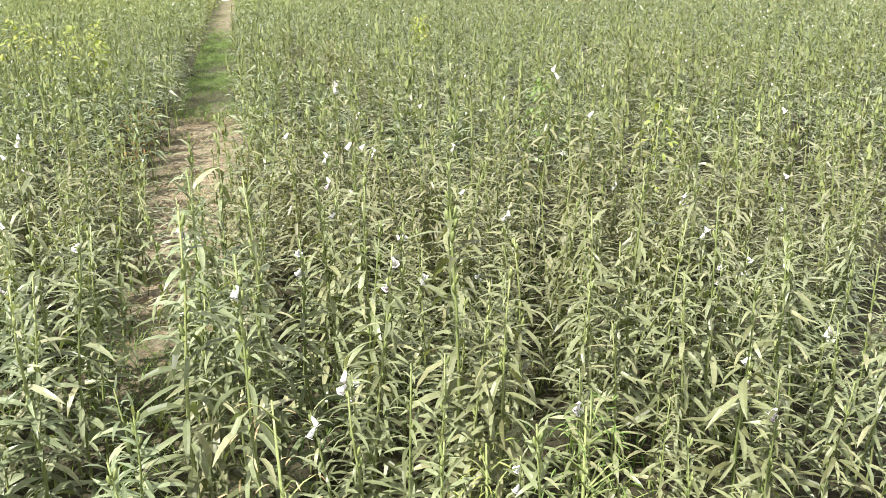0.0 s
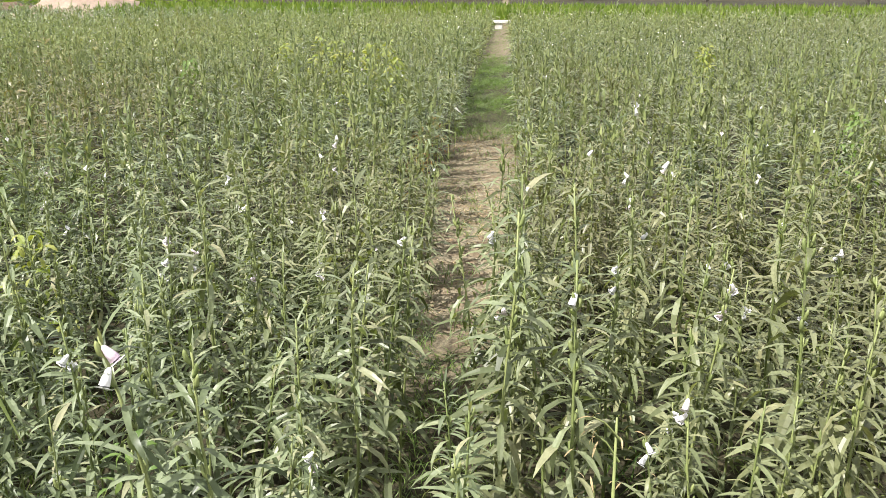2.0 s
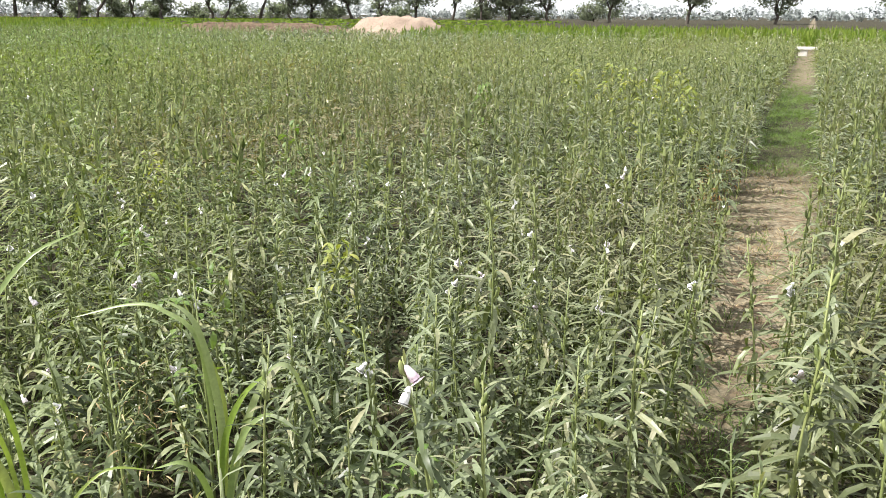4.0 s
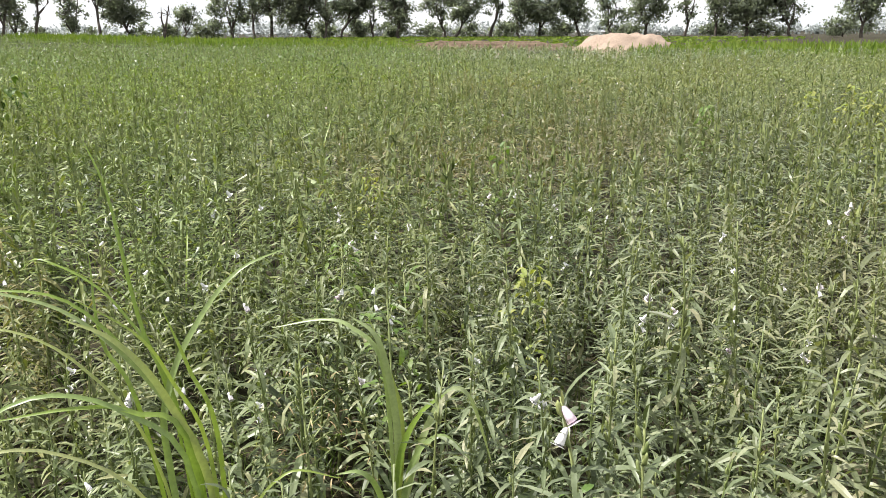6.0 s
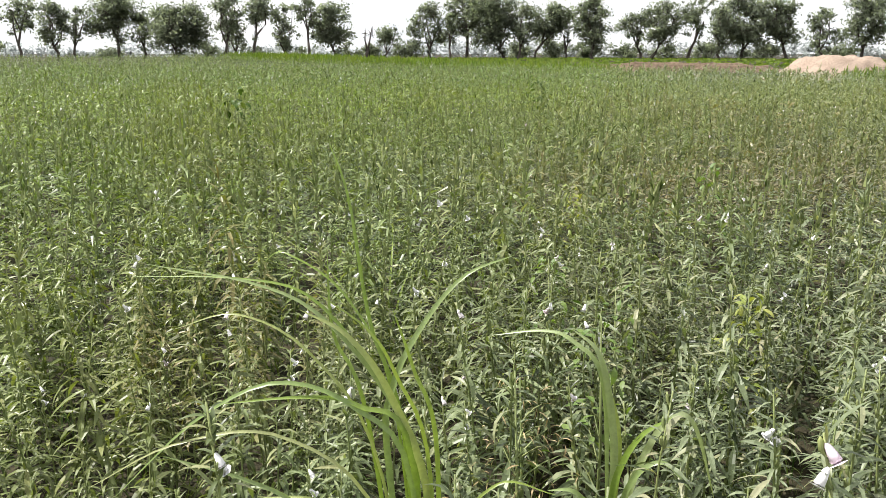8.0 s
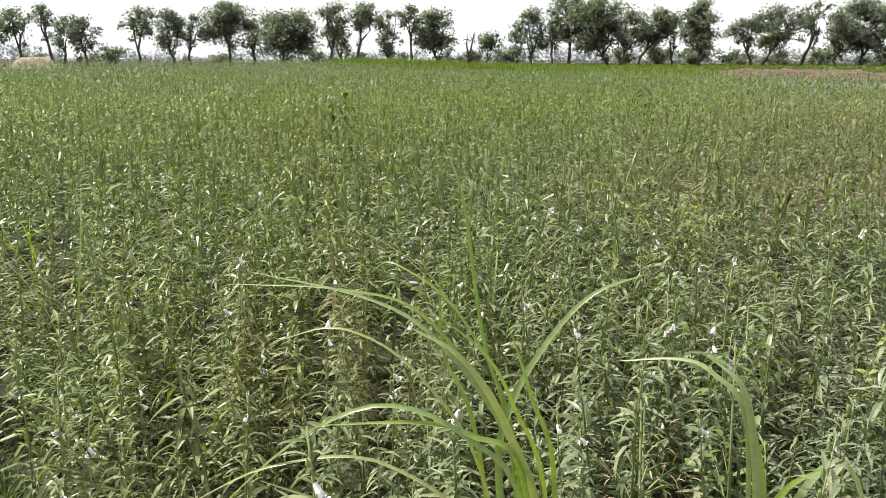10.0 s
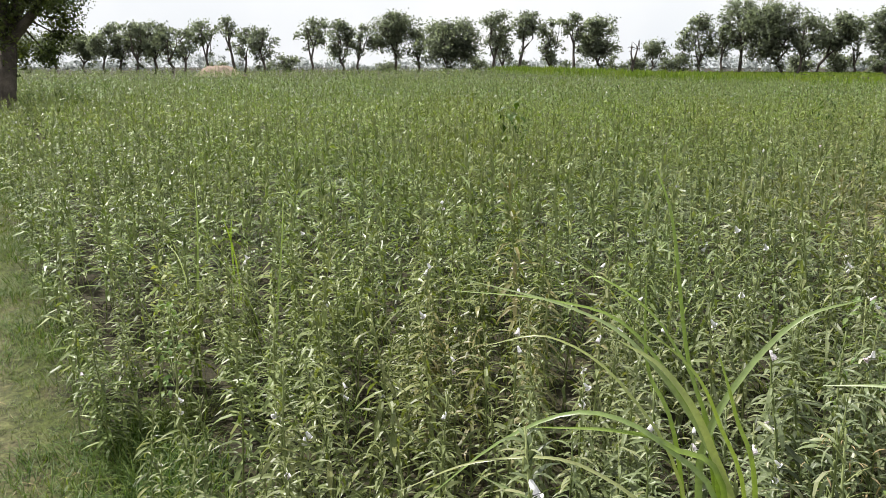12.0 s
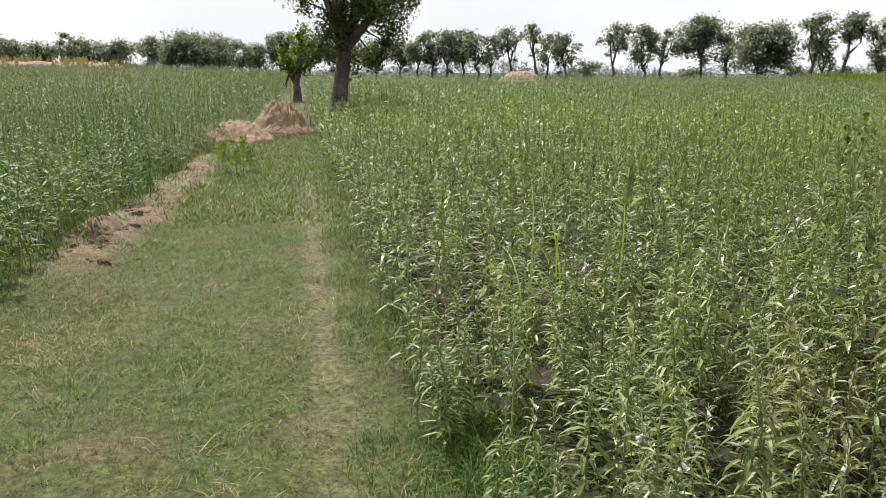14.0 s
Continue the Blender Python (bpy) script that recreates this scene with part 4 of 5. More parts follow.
# ---- far strips: woods, fodder, banks ----
def leaf_mass(name, x, y, h, r, mat, size, label, category, z0=0.0):
    """A loose stand of upright sprays."""
    n = len(x)
    base = np.stack([x, y, ground_z(x, y) + z0], 1)
    up = np.stack([r.normal(0, 0.25, n), r.normal(0, 0.25, n), np.ones(n)], 1)
    a = r.uniform(0, 6.3, n)
    sidev = np.stack([np.cos(a), np.sin(a), np.zeros(n)], 1) * (size * r.uniform(0.5, 1.2, n))[:, None]
    lo = base + up * (h * r.uniform(0.0, 0.6, n))[:, None]
    hi = base + up * (h * r.uniform(0.6, 1.05, n))[:, None]
    v = np.stack([lo, (lo + hi) / 2 + sidev, (lo + hi) / 2 - sidev, hi], 1).reshape(-1, 3)
    i4 = np.arange(n)[:, None] * 4
    f = np.concatenate([i4 + np.array([[0, 1, 2]]), i4 + np.array([[1, 3, 2]])])
    return tagged(new(name, tri_mesh(name, v, f, np.zeros(len(f), int), [mat])), label, category, kind="stuff")


pts, heart = [], []
for az in np.arange(-46, 150, 0.42):
    a, d, k = radians(az + rng.normal(0, 0.2)), rng.uniform(190, 235), 80
    h = 2.6 + 1.4 * math.sin(az * 0.55) * math.sin(az * 0.21 + 1) + rng.uniform(-0.8, 1.2)
    c = np.array((d * math.sin(a), d * math.cos(a), 0.75 + 0.5 * h))
    p = rng.normal(0, 1, (k, 3))
    p *= (rng.random(k) ** 0.4 / np.linalg.norm(p, axis=1))[:, None] * np.array((1.9, 1.9, 0.62 * h))
    pts.append(p + c)
    heart.append(np.repeat([c], k, 0))
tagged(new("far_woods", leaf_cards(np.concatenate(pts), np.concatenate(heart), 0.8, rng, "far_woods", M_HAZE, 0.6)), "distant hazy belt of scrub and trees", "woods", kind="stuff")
x, y = strewn(42.0, 46, 40, 100, 40, rng)
leaf_mass("bund_grass", x, y, rng.uniform(0.75, 1.25, len(x)), rng, M_STRIP, 0.06, "bright green tall grass on a field bund", "grass")
x, y = strewn(42.0, 60, -30, 22, 24, rng)
leaf_mass("fodder_crop", x, y, rng.uniform(0.7, 1.15, len(x)), rng, M_STRIP, 0.065, "bright green fodder crop beyond the sesame", "crop")
x, y = strewn(60, 100, 30, 100, 1.2, rng)
leaf_mass("pasture_grass", x, y, np.full(len(x), 0.35), rng, M_STRIP, 0.35, "green pasture grass below the tree row", "grass")


def mound(name, cx, cy, rx, ry, h, mat, r, label, category, flat=0.45, rot=0.0, rings=20, segs=56):
    """A rounded heap with slumped, uneven sides."""
    v, f = [(0, 0, h)], []
    for i in range(1, rings + 1):
        s = i / rings
        for j in range(segs):
            a = 2 * np.pi * j / segs
            k = 1 + 0.10 * noise.noise(Vector((math.cos(a) * 2, math.sin(a) * 2, cx)))
            z = h * float(1 - smooth(flat, 1.0, np.float64(s))) + h * 0.07 * noise.noise(Vector((math.cos(a) * s * 5, math.sin(a) * s * 5, cy)))
            z += min(rx, 1.5) * 0.14 * noise.noise(Vector((math.cos(a) * s * 11, math.sin(a) * s * 11, cx))) * (1 - s ** 4) + min(rx, 1.5) * 0.07 * noise.noise(Vector((math.cos(a) * s * 26, math.sin(a) * s * 26, cy))) * (1 - s ** 4)
            px, py = math.cos(a) * rx * s * k, math.sin(a) * ry * s * k
            v.append((px * math.cos(rot) - py * math.sin(rot), px * math.sin(rot) + py * math.cos(rot), z - 0.12 * (s == 1)))
    for j in range(segs):
        f.append((0, 1 + j, 1 + (j + 1) % segs))
    for i in range(rings - 1):
        for j in range(segs):
            p, q_ = 1 + i * segs + j, 1 + i * segs + (j + 1) % segs
            f += [(p, p + segs, q_), (q_, p + segs, q_ + segs)]
    ob = new(name, tri_mesh(name, np.array(v), np.array(f), np.zeros(len(f), int), [mat], True))
    ob.matrix_basis = Matrix.Translation((cx, cy, float(ground_z(np.float64(cx), np.float64(cy)))))
    return tagged(ob, label, category)


mound("earth_mound", 51.9, 27.1, 4.3, 3.5, 1.36, M_HEAP, rng, "large pale tan mound of earth beyond the field", "earth mound", flat=0.40, rot=radians(-61))
mound("far_earth_mound", 8.9, 97.5, 2.9, 2.0, 1.0, M_HEAP, rng, "small pale heap of earth at the far field edge", "earth mound", flat=0.35)
mound("soil_bank", 57.0, 43.0, 11.0, 1.6, 0.65, M_SOIL, rng, "long dark bank of turned soil", "soil bank", flat=0.3, rot=radians(-50))
mound("bare_plot", 47.5, 34.5, 5.0, 7.0, 0.08, M_HEAP, rng, "low bare plot of pale raked earth", "earth", flat=0.75)
mound("red_earth_bank", -46.0, 92.0, 16.0, 2.0, 0.9, M_HEAP, rng, "low rust-coloured bank of dry growth", "bank", flat=0.5, rot=radians(25))
a = rng.uniform(-1, 1, 400)
b = rng.normal(0, 0.35, 400)
leaf_mass("rust_grass", -46 + 15 * a * math.cos(radians(25)) - 2 * b * math.sin(radians(25)), 92 + 15 * a * math.sin(radians(25)) + 2 * b * math.cos(radians(25)), 1.7 * (1 - a ** 4), rng, M_REED, 0.25, "rust-coloured dry grass on a low bank", "grass")
mound("track_mound", -4.75, 19.4, 0.85, 1.1, 0.34, M_SPOIL, rng, "brown earth mound at the end of the track", "earth mound", flat=0.3)
mound("ditch_mound", -4.5, 23.3, 1.0, 1.0, 0.72, M_SPOIL, rng, "earth mound under dry rusty reeds", "earth mound", flat=0.25)
mound("soil_spill", -3.36, 8.0, 0.26, 0.8, 0.08, M_SOIL, rng, "dark freshly dug soil heaped along the track edge", "soil", flat=0.2, rot=radians(9))
n = 80
a, s = rng.uniform(0, 6.3, n), np.sqrt(rng.random(n))
leaf_mass("dry_reeds", -4.0 + 0.55 * s * np.cos(a), 22.8 + 0.7 * s * np.sin(a), (1.75 - 0.9 * s) * rng.uniform(0.3, 1.1, n), rng, M_REED, 0.014, "clump of dry rust-brown reeds over a ditch", "reeds", 0.05)
for nm, mat, cx, cy, rx, ry, hh, flat, cnt, lab in (("mound_grass", M_DRY, -4.75, 19.4, 0.85, 1.1, 0.34, 0.3, 25, "sparse dry grass tufts on an earth mound"), ("mound_weeds", M_GRASS, -4.75, 19.4, 0.95, 1.2, 0.34, 0.3, 170, "green grass creeping over an earth mound"),
                                                  ("bank_grass", M_DRY, -4.35, 23.3, 0.8, 0.85, 0.8, 0.3, 6, "few dry grass tufts on the ditch mound"), ("bank_weeds", M_GRASS, -4.35, 23.3, 1.0, 1.05, 0.8, 0.3, 80, "green grass at the foot of the ditch mound")):
    a, s = rng.uniform(0, 6.3, cnt), np.sqrt(rng.uniform(0.15 if mat is M_GRASS else 0.0, 1.0, cnt))
    x, y = cx + rx * s * np.cos(a), cy + ry * s * np.sin(a)
    scatter(VERGE, x, y, ground_z(x, y) + hh * (1 - smooth(flat, 1.0, s)) - 0.03, rng.uniform(0.6, 1.6, cnt), rng, [mat], nm, lab, "grass", 0.3)

def clod(r, cx, cy, size, mat, name, label, category):
    """A lump of dug soil with broken faces."""
    bm = bmesh.new()
    bmesh.ops.create_icosphere(bm, subdivisions=2, radius=size)
    o = Vector((r.uniform(0, 50), r.uniform(0, 50), 0))
    for v in bm.verts:
        v.co *= 1 + 0.45 * noise.noise(v.co / size * 1.3 + o)
        v.co.z *= 0.6
    me = bpy.data.meshes.new(name)
    bm.to_mesh(me)
    bm.free()
    me.materials.append(mat)
    ob = new(name, me)
    ob.matrix_basis = Matrix.Translation((cx, cy, float(ground_z(np.float64(cx), np.float64(cy))) + size * 0.2)) @ Matrix.Rotation(r.uniform(0, 6), 4, "Z")
    return tagged(ob, label, category, "dug soil clods")


for i in range(46):
    t = rng.uniform(0, 1)
    y = 6.4 + 2.6 * t
    clod(rng, left_edge(y) + 0.10 + rng.normal(0, 0.2), y, 0.012 + 0.05 * rng.random() ** 2, M_SOIL, "soil_clod", "dark lump of freshly dug soil beside the track", "soil clod")

# whitewashed outlet where the footpath ends
outlet = thing("water_outlet", "small whitewashed concrete water outlet at the footpath's end", "water outlet", at=pose(39.4, 1.12, -0.18))
for nm, sx, sy, sz, ox, oz in (("base", 0.34, 0.34, 0.46, 0.0, 0.22), ("slab", 0.42, 0.85, 0.12, 0.0, 0.50)):
    bm = bmesh.new()
    bmesh.ops.create_cube(bm, size=1)
    bmesh.ops.scale(bm, vec=(sx, sy, sz), verts=bm.verts)
    bmesh.ops.bevel(bm, geom=bm.edges[:], offset=0.02, segments=2, affect="EDGES")
    me = bpy.data.meshes.new(nm)
    bm.to_mesh(me)
    bm.free()
    me.materials.append(M_SLAB)
    part(nm, me, outlet, "", Matrix.Translation((ox, 0.12 if nm == "base" else 0, oz)))


# ---- weeds that stand out of the crop ----
def ribbon(start, az, length, rise, arch, width, segs=19, twist=0.0):
    """A long grass blade that climbs, arches over and hangs, folded along its midrib."""
    s = np.linspace(0, 1, segs)
    ang = rise - arch * s ** 1.5
    ds = length / (segs - 1)
    run = np.concatenate([[0], np.cumsum(np.cos(ang[:-1]) * ds)])
    up = np.concatenate([[0], np.cumsum(np.sin(ang[:-1]) * ds)])
    d = np.array((math.sin(az), math.cos(az), 0))
    side = np.array((math.cos(az), -math.sin(az), 0))
    wave = length * 0.012 * np.sin(s * 5.0 + 40 * width * 9)
    mid = np.asarray(start) + d * run[:, None] + side * wave[:, None] + np.array((0, 0, 1)) * up[:, None]
    w = width / 2 * np.minimum(1, 4 * s + 0.35) * (1 - s ** 2.2) ** 0.9 + 0.0005
    tw = twist * s
    out = side * np.cos(tw)[:, None] + np.array((0, 0, 1)) * np.sin(tw)[:, None]
    lift = np.array((0, 0, 0.35)) * w[:, None]
    v = np.stack([mid - out * w[:, None] + lift, mid, mid + out * w[:, None] + lift], 1).reshape(-1, 3)
    f = []
    for i in range(segs - 1):
        a = 3 * i
        f += [(a, a + 1, a + 3), (a + 1, a + 4, a + 3), (a + 1, a + 2, a + 4), (a + 2, a + 5, a + 4)]
    return v, np.array(f)


def blade_part(root, mat, *args, **kw):
    v, f = ribbon(*args, **kw)
    part("blade", tri_mesh("blade", v, f, np.zeros(len(f), int), [mat], True), root)


def curved_blade(root, mat, az, depth, width, pts, segs=22):
    """A blade bent through a few points given as (aside, up) in an upright plane that faces the azimuth az."""
    side, ahead = np.array((math.cos(az), -math.sin(az), 0)), np.array((math.sin(az), math.cos(az), 0))
    p = np.array([side * u + np.array((0, 0, z)) + ahead * depth * (k / (len(pts) - 1)) for k, (u, z) in enumerate(pts)])
    q = np.concatenate([[2 * p[0] - p[1]], p, [2 * p[-1] - p[-2]]])
    mid = []
    for t in np.linspace(0, len(p) - 1 - 1e-6, segs):
        k, f = int(t), t - int(t)
        a, b, c, d = q[k:k + 4]
        mid.append(0.5 * (2 * b + (c - a) * f + (2 * a - 5 * b + 4 * c - d) * f * f + (3 * b - a - 3 * c + d) * f ** 3))
    mid, t = np.array(mid), np.linspace(0, 1, segs)
    run = np.gradient(mid, axis=0)
    run /= np.linalg.norm(run, axis=1)[:, None] + 1e-9
    # the flat of the blade half towards the sky
    out = np.cross(run, np.array((0, 0, 1.0)) * 0.75 - ahead * 0.65)
    out /= np.linalg.norm(out, axis=1)[:, None] + 1e-9
    fold = np.cross(out, run)
    w = width / 2 * np.minimum(1, 3 * t + 0.4) * (1 - t ** 2.4) ** 0.8 + 0.0005
    v = np.stack([mid - out * w[:, None] + fold * w[:, None] * 0.3, mid, mid + out * w[:, None] + fold * w[:, None] * 0.3], 1).reshape(-1, 3)
    f = []
    for i in range(segs - 1):
        a = 3 * i
        f += [(a, a + 1, a + 3), (a + 1, a + 4, a + 3), (a + 1, a + 2, a + 4), (a + 2, a + 5, a + 4)]
    part("blade", tri_mesh("blade", v, np.array(f), np.zeros(len(f), int), [mat], True), root)


# tussock of long arching grass
tuss = thing("grass_tussock", "tussock of long arching bright green grass blades", "grass", at=pose(1.30, 1.05, 0))
for mat, az, depth, w, pts in (
        (M_CANE, 37, 0.03, 0.013, ((0.0, 0.0), (0.0, 0.65), (-0.08, 0.87), (-0.22, 1.05), (-0.36, 1.12), (-0.58, 1.16))),
        (M_BLADE, 37, 0.08, 0.010, ((0.01, 0.0), (-0.02, 0.70), (-0.10, 0.90), (-0.24, 1.08), (-0.40, 1.12), (-0.63, 1.12))),
        (M_BLADE, 37, 0.00, 0.022, ((0.01, 0.0), (0.01, 0.60), (-0.07, 0.87), (-0.16, 1.01), (-0.26, 1.07))),
        (M_BLADE, 33, -0.04, 0.010, ((0.02, 0.0), (0.01, 0.70), (-0.06, 0.93), (-0.12, 1.04), (-0.23, 1.13))),
        (M_CANE, 37, -0.05, 0.014, ((-0.01, 0.0), (-0.03, 0.68), (-0.15, 0.86), (-0.31, 0.92), (-0.48, 0.84), (-0.66, 0.67))),
        (M_CANE, 34, 0.10, 0.018, ((0.0, 0.0), (-0.08, 0.70), (-0.07, 0.88), (0.00, 1.02), (0.09, 1.12), (0.20, 1.16))),
        (M_BLADE, 35, -0.02, 0.015, ((0.0, 0.0), (-0.03, 0.74), (-0.14, 0.86), (-0.25, 0.885), (-0.43, 0.875))),
        (M_BLADE, 30, 0.22, 0.011, ((0.0, 0.0), (-0.04, 0.75), (-0.11, 1.01), (-0.15, 1.28), (-0.19, 1.40))),
        (M_BLADE, 30, 0.15, 0.011, ((-0.02, 0.0), (-0.12, 0.80), (-0.19, 0.99), (-0.20, 1.17))),
        (M_CANE, 37, -0.16, 0.014, ((-0.02, 0.0), (-0.12, 0.45), (-0.26, 0.66), (-0.37, 0.75), (-0.51, 0.82))),
        (M_BLADE, 25, 0.05, 0.013, ((0.02, 0.0), (0.03, 0.72), (-0.02, 0.93), (-0.06, 1.06))),
        (M_BLADE, 40, -0.10, 0.009, ((0.0, 0.0), (-0.10, 0.60), (-0.30, 0.80), (-0.52, 0.79), (-0.70, 0.70))),
        (M_BLADE, 35, 0.10, 0.008, ((0.0, 0.0), (-0.10, 0.70), (-0.24, 0.95), (-0.40, 1.04), (-0.55, 1.00))),
        (M_BLADE, 60, 0.12, 0.010, ((0.0, 0.0), (0.05, 0.50), (0.14, 0.66), (0.26, 0.64))),
        (M_CANE, 20, -0.12, 0.010, ((0.0, 0.0), (0.05, 0.45), (0.03, 0.60), (-0.10, 0.66))),
        (M_BLADE, 50, -0.08, 0.011, ((0.0, 0.0), (-0.06, 0.40), (-0.20, 0.62), (-0.36, 0.64))),
        (M_BLADE, 35, 0.18, 0.007, ((0.0, 0.0), (-0.06, 0.80), (-0.16, 1.06), (-0.30, 1.16), (-0.36, 1.13)))):
    curved_blade(tuss, mat, radians(az), depth, 0.8 * w, pts)
cane = thing("cane_seedling", "young cane plant with broad pale-ribbed arching blades", "grass", at=pose(1.68, 0.86, 0))
v, f = tube([(0, 0, -0.03), (0.004, 0, 0.28), (0.0, 0.0, 0.62)], [0.008, 0.007, 0.004], 7)
part("stalk", tri_mesh("stalk", v, f, np.zeros(len(f), int), [M_CANE], True), cane)
for mat, az, depth, w, pts in (
        (M_CANE, 55, 0.02, 0.022, ((0.0, 0.50), (0.01, 0.68), (-0.01, 0.84), (-0.04, 0.94), (-0.10, 0.985))),
        (M_BLADE, 55, -0.02, 0.020, ((0.0, 0.52), (0.02, 0.66), (0.065, 0.76), (0.13, 0.82))),
        (M_CANE, 52, 0.04, 0.020, ((0.0, 0.40), (0.06, 0.66), (0.125, 0.795), (0.18, 0.78), (0.235, 0.60))),
        (M_CANE, 45, 0.10, 0.014, ((0.0, 0.52), (-0.02, 0.86), (-0.09, 0.95), (-0.16, 0.965), (-0.28, 0.94))),
        (M_BLADE, 45, 0.06, 0.014, ((0.01, 0.50), (0.02, 0.73), (-0.02, 0.88), (-0.05, 0.97))),
        (M_CANE, 60, -0.05, 0.018, ((0.0, 0.36), (-0.03, 0.54), (-0.07, 0.61), (-0.13, 0.61))),
        (M_CANE, 45, -0.03, 0.017, ((0.0, 0.38), (0.04, 0.62), (0.11, 0.70), (0.18, 0.64))),
        (M_BLADE, 100, 0.05, 0.016, ((0.0, 0.30), (0.06, 0.48), (0.16, 0.52), (0.26, 0.42)))):
    curved_blade(cane, mat, radians(az), depth, 0.8 * w, pts)
for px, py, az, L in ((0.45, 4.1, -60, 0.75), (0.75, 3.6, -50, 0.8), (2.2, 2.6, -40, 0.9), (2.6, 3.1, 60, 0.7), (5.3, 5.2, 20, 0.9), (0.75, 5.4, 200, 0.7)):
    tall = thing("tall_grass", "tall thin grass blades rising through the crop", "grass", "tall grass in the crop", at=pose(px, py, 0))
    for k in range(4):
        blade_part(tall, M_BLADE, (rng.normal(0, 0.015), rng.normal(0, 0.015), -0.02), radians(az) + rng.normal(0, 0.6), L + 0.3 + rng.normal(0, 0.1), 1.48, rng.uniform(0.8, 1.7), 0.011)


def herb(px, py, height, mat, leaves, leaf_len, label, name="broadleaf_weed", feathery=False, group="weeds in the crop"):
    """A branching herb with small leaves on side shoots."""
    root = thing(name, label, "weed", group, at=pose(px, py, float(ground_z(np.float64(px), np.float64(py)))))
    st, lf = Shape(), Shape()
    st.add(*tube([(0, 0, -0.03), (0.01, 0, height * 0.5), (0, 0.01, height)], [0.007, 0.005, 0.002], 5))
    for i in range(leaves):
        u = 0.35 + 0.65 * rng.random()
        az = rng.uniform(0, 6.3)
        reach = (1.15 - u) * height * (0.35 if feathery else 0.28) * rng.uniform(0.4, 1.0)
        at = np.array((math.cos(az) * reach, math.sin(az) * reach, u * height + reach * 0.5))
        if i % 5 == 0:
            v, f = tube([(0, 0, u * height - 0.02), at * 0.6 + np.array((0, 0, u * height * 0.4)), at], [0.003, 0.002, 0.001], 3)
            part("side_shoot", tri_mesh("side_shoot", v, f, np.zeros(len(f), int), [M_STEM], True), root)
        v, f = LEAVES[rng.integers(3)] if feathery else LEAVES[3]
        wide = np.array((1, 0.9 if feathery else 2.3, 1))
        lf.add(turn(v * wide, az + rng.normal(0, 0.9), rng.normal(0.2, 0.4), rng.normal(0, 0.3), leaf_len * rng.uniform(0.6, 1.2), at), f)
    part("stem", st.mesh("stem", [M_STEM], True), root)
    part("foliage", lf.mesh("foliage", [mat]), root)


herb(3.85, 7.85, 1.26, M_LEAF_GREEN, 80, 0.095, "tall broad-leaved weed standing above the crop", "tall_weed")
herb(3.7, 2.95, 0.86, M_YELLOW, 150, 0.05, "yellowing leafy weed in the crop")
herb(1.62, -1.15, 0.80, M_HERB, 240, 0.032, "feathery bright green weed in the crop", "feathery_weed", True)
herb(1.74, -0.98, 0.66, M_YELLOW, 110, 0.03, "small feathery yellow-green weed", "feathery_weed", True)
herb(5.4, -2.25, 0.90, M_HERB, 100, 0.06, "leafy bright green weed in the crop")
herb(0.29, 4.2, 0.62, M_YELLOW, 70, 0.05, "leafy yellow-green weed at the field edge")
herb(2.55, 1.95, 0.80, M_HERB, 80, 0.05, "leafy bright green weed in the crop")
herb(10.6, 10.5, 1.15, M_LEAF_GREEN, 80, 0.11, "tall broad-leaved weed standing above the crop", "tall_weed")
herb(8.2, 2.9, 0.92, M_HERB, 110, 0.07, "leafy bright green weed in the crop")
herb(2.9, 1.3, 0.78, M_YELLOW, 90, 0.05, "yellowing leafy weed in the crop")
herb(1.67, -0.55, 0.84, M_DRY, 60, 0.035, "withered straw-brown sesame plant among green ones", "withered_plant", True, group="withered plants")
herb(1.63, 1.12, 0.82, M_DRY, 60, 0.035, "withered straw-brown sesame plant among green ones", "withered_plant", True, group="withered plants")
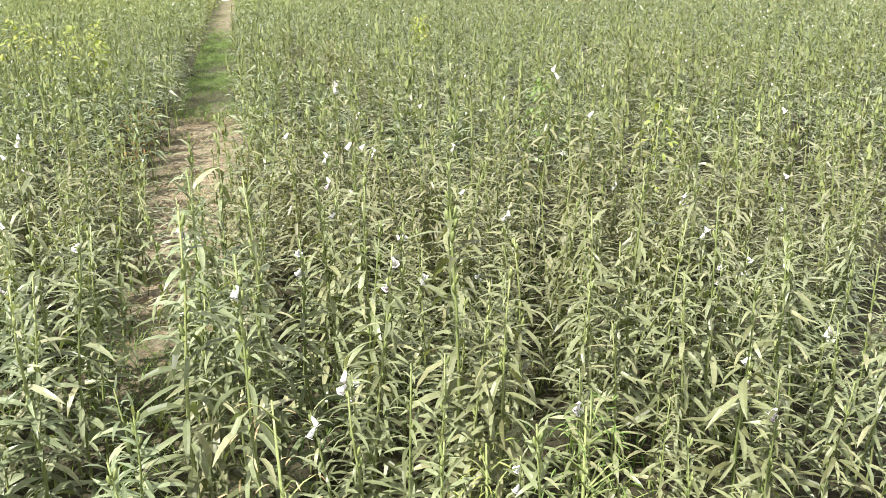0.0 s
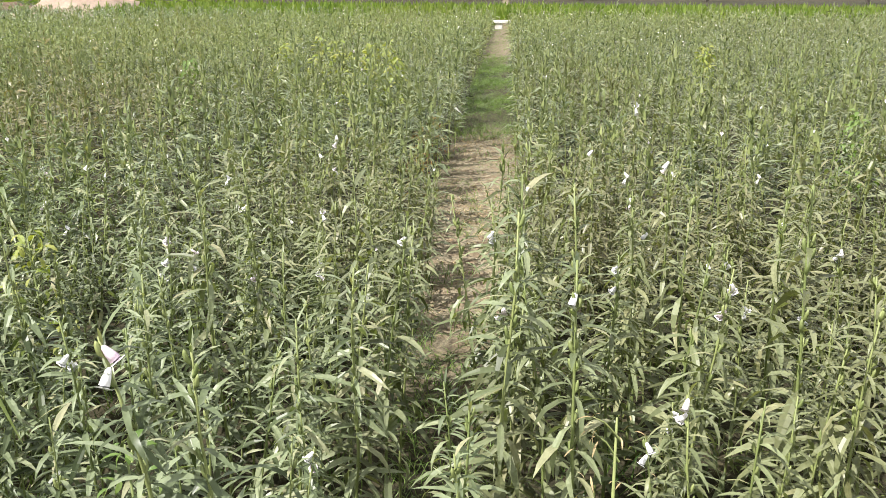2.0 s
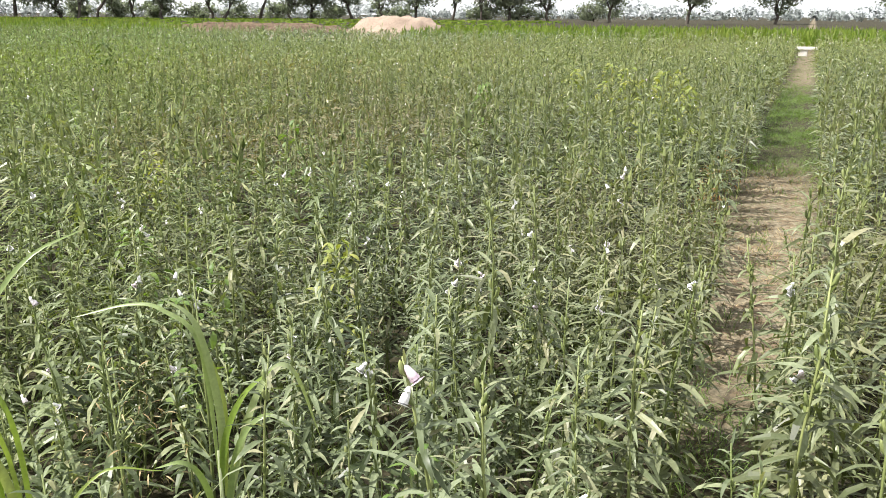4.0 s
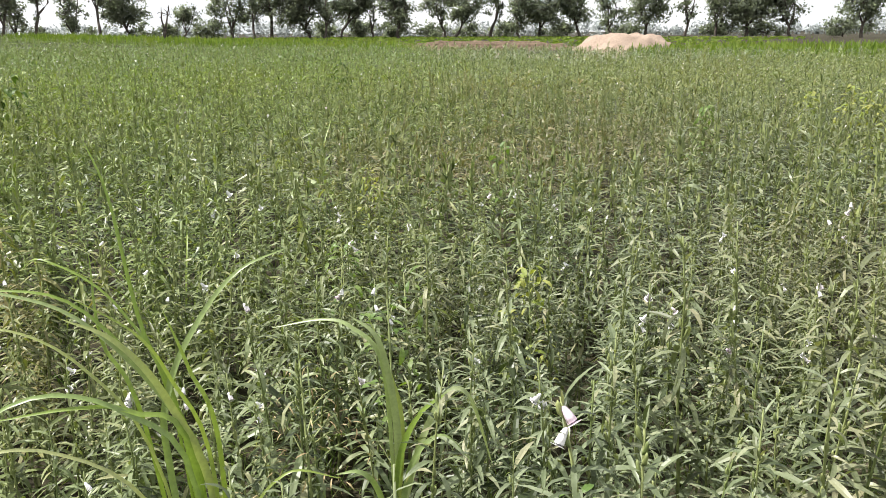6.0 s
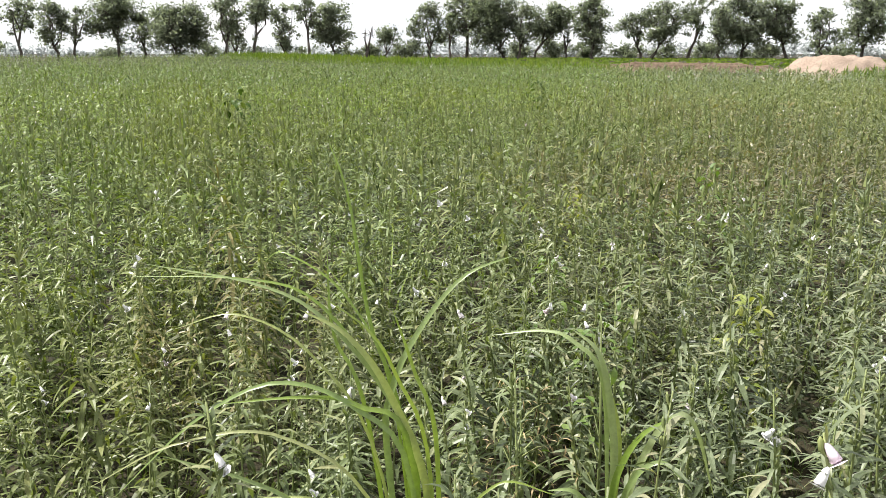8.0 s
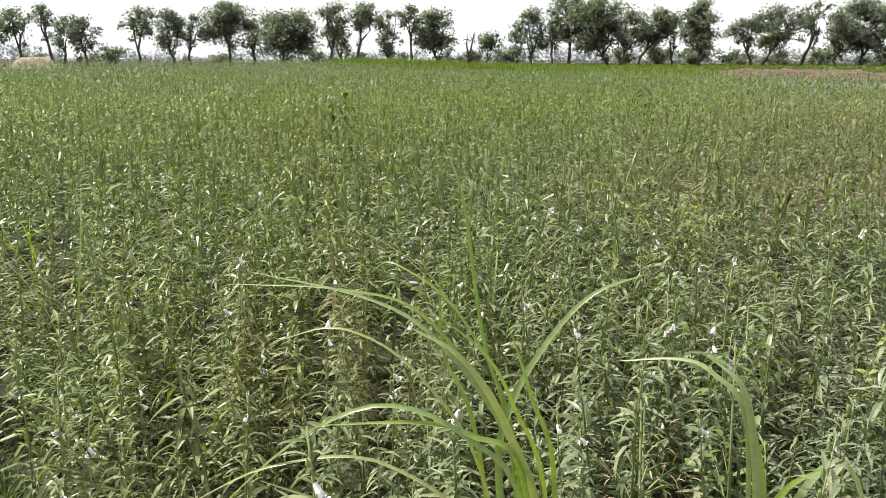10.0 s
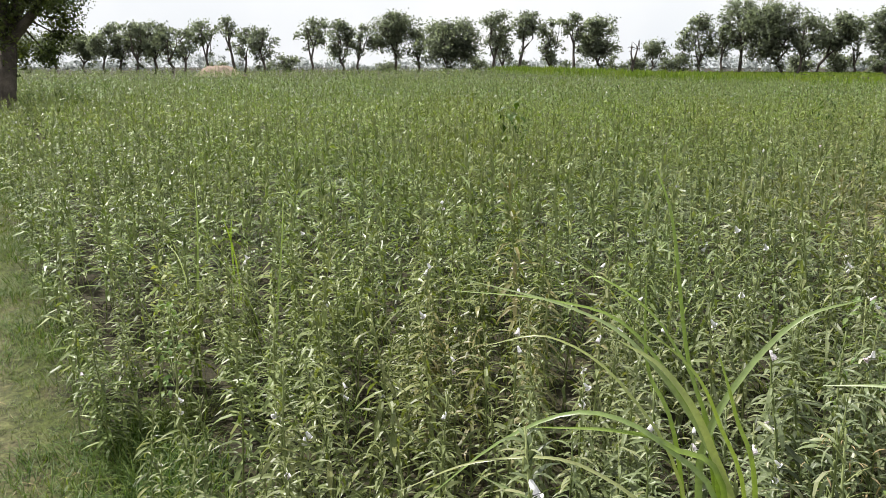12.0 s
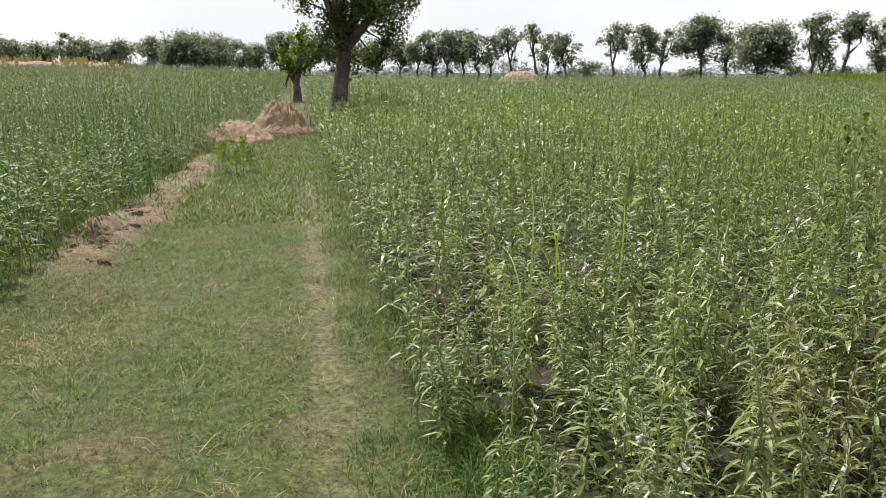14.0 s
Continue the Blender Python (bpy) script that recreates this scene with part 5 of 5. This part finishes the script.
herb(1.73, 1.21, 0.76, M_DRY, 60, 0.035, "withered straw-brown sesame plant among green ones", "withered_plant", True, group="withered plants")
herb(2.08, 1.25, 0.84, M_HERB, 34, 0.055, "low broad-leaved green weed among the sesame")
herb(2.38, 1.46, 0.82, M_HERB, 34, 0.05, "low broad-leaved green weed among the sesame")
herb(4.8, 2.8, 0.92, M_HERB, 70, 0.06, "leafy bright green weed in the crop")
herb(4.1, -2.45, 0.95, M_YELLOW, 60, 0.06, "tall yellowing weed in the crop")
herb(1.68, 0.36, 0.74, M_HERB, 40, 0.04, "small bright green weed among the sesame")
herb(10.8, -2.4, 0.95, M_YELLOW, 160, 0.08, "yellow-green leafy weed patch in the crop")
herb(12.5, 1.7, 0.88, M_YELLOW, 130, 0.08, "yellow-green leafy weed patch in the crop")
herb(0.29, 3.3, 0.66, M_HERB, 70, 0.045, "leafy bright green weed at the field edge")
for px, py, h in ((8.4, 0.95, 0.95), (8.7, 1.35, 1.02), (9.1, 1.15, 0.98), (9.5, 1.75, 1.05), (9.9, 1.45, 1.0), (10.2, 2.1, 1.05), (9.3, 2.3, 1.0)):
    herb(px, py, h, M_YELLOW, 90, 0.085, "bright yellow-green leafy weed in the crop")
for px, py, h in ((5.8, 0.37, 0.55), (6.4, 0.42, 0.6), (7.0, 0.40, 0.62)):
    herb(px, py, h, M_RUST, 70, 0.05, "rust-red withered weed at the footpath's edge", "withered_plant", True, group="withered plants")
n = 34
a, s = rng.uniform(0, 6.3, n), np.sqrt(rng.random(n))
x, y = -2.1 + 0.9 * s * np.cos(a), 27.6 + 0.9 * s * np.sin(a)
scatter(LUSH, x, y, ground_z(x, y), rng.uniform(0.9, 1.45, n), rng, [M_LEAF_GREEN, M_STEM, M_FLOWER], "shrub_growth", "dark green bushy growth at the foot of the shade tree", "shrub", 0.2)
for px, py, h in ((-3.2, 12.9, 0.42), (-3.45, 13.2, 0.55), (-3.1, 13.4, 0.48), (-3.6, 13.6, 0.5), (-3.3, 13.8, 0.6)):
    herb(px, py, h, M_STRIP, 120, 0.07, "bushy bright green weed beside the track", group="weeds beside the track")
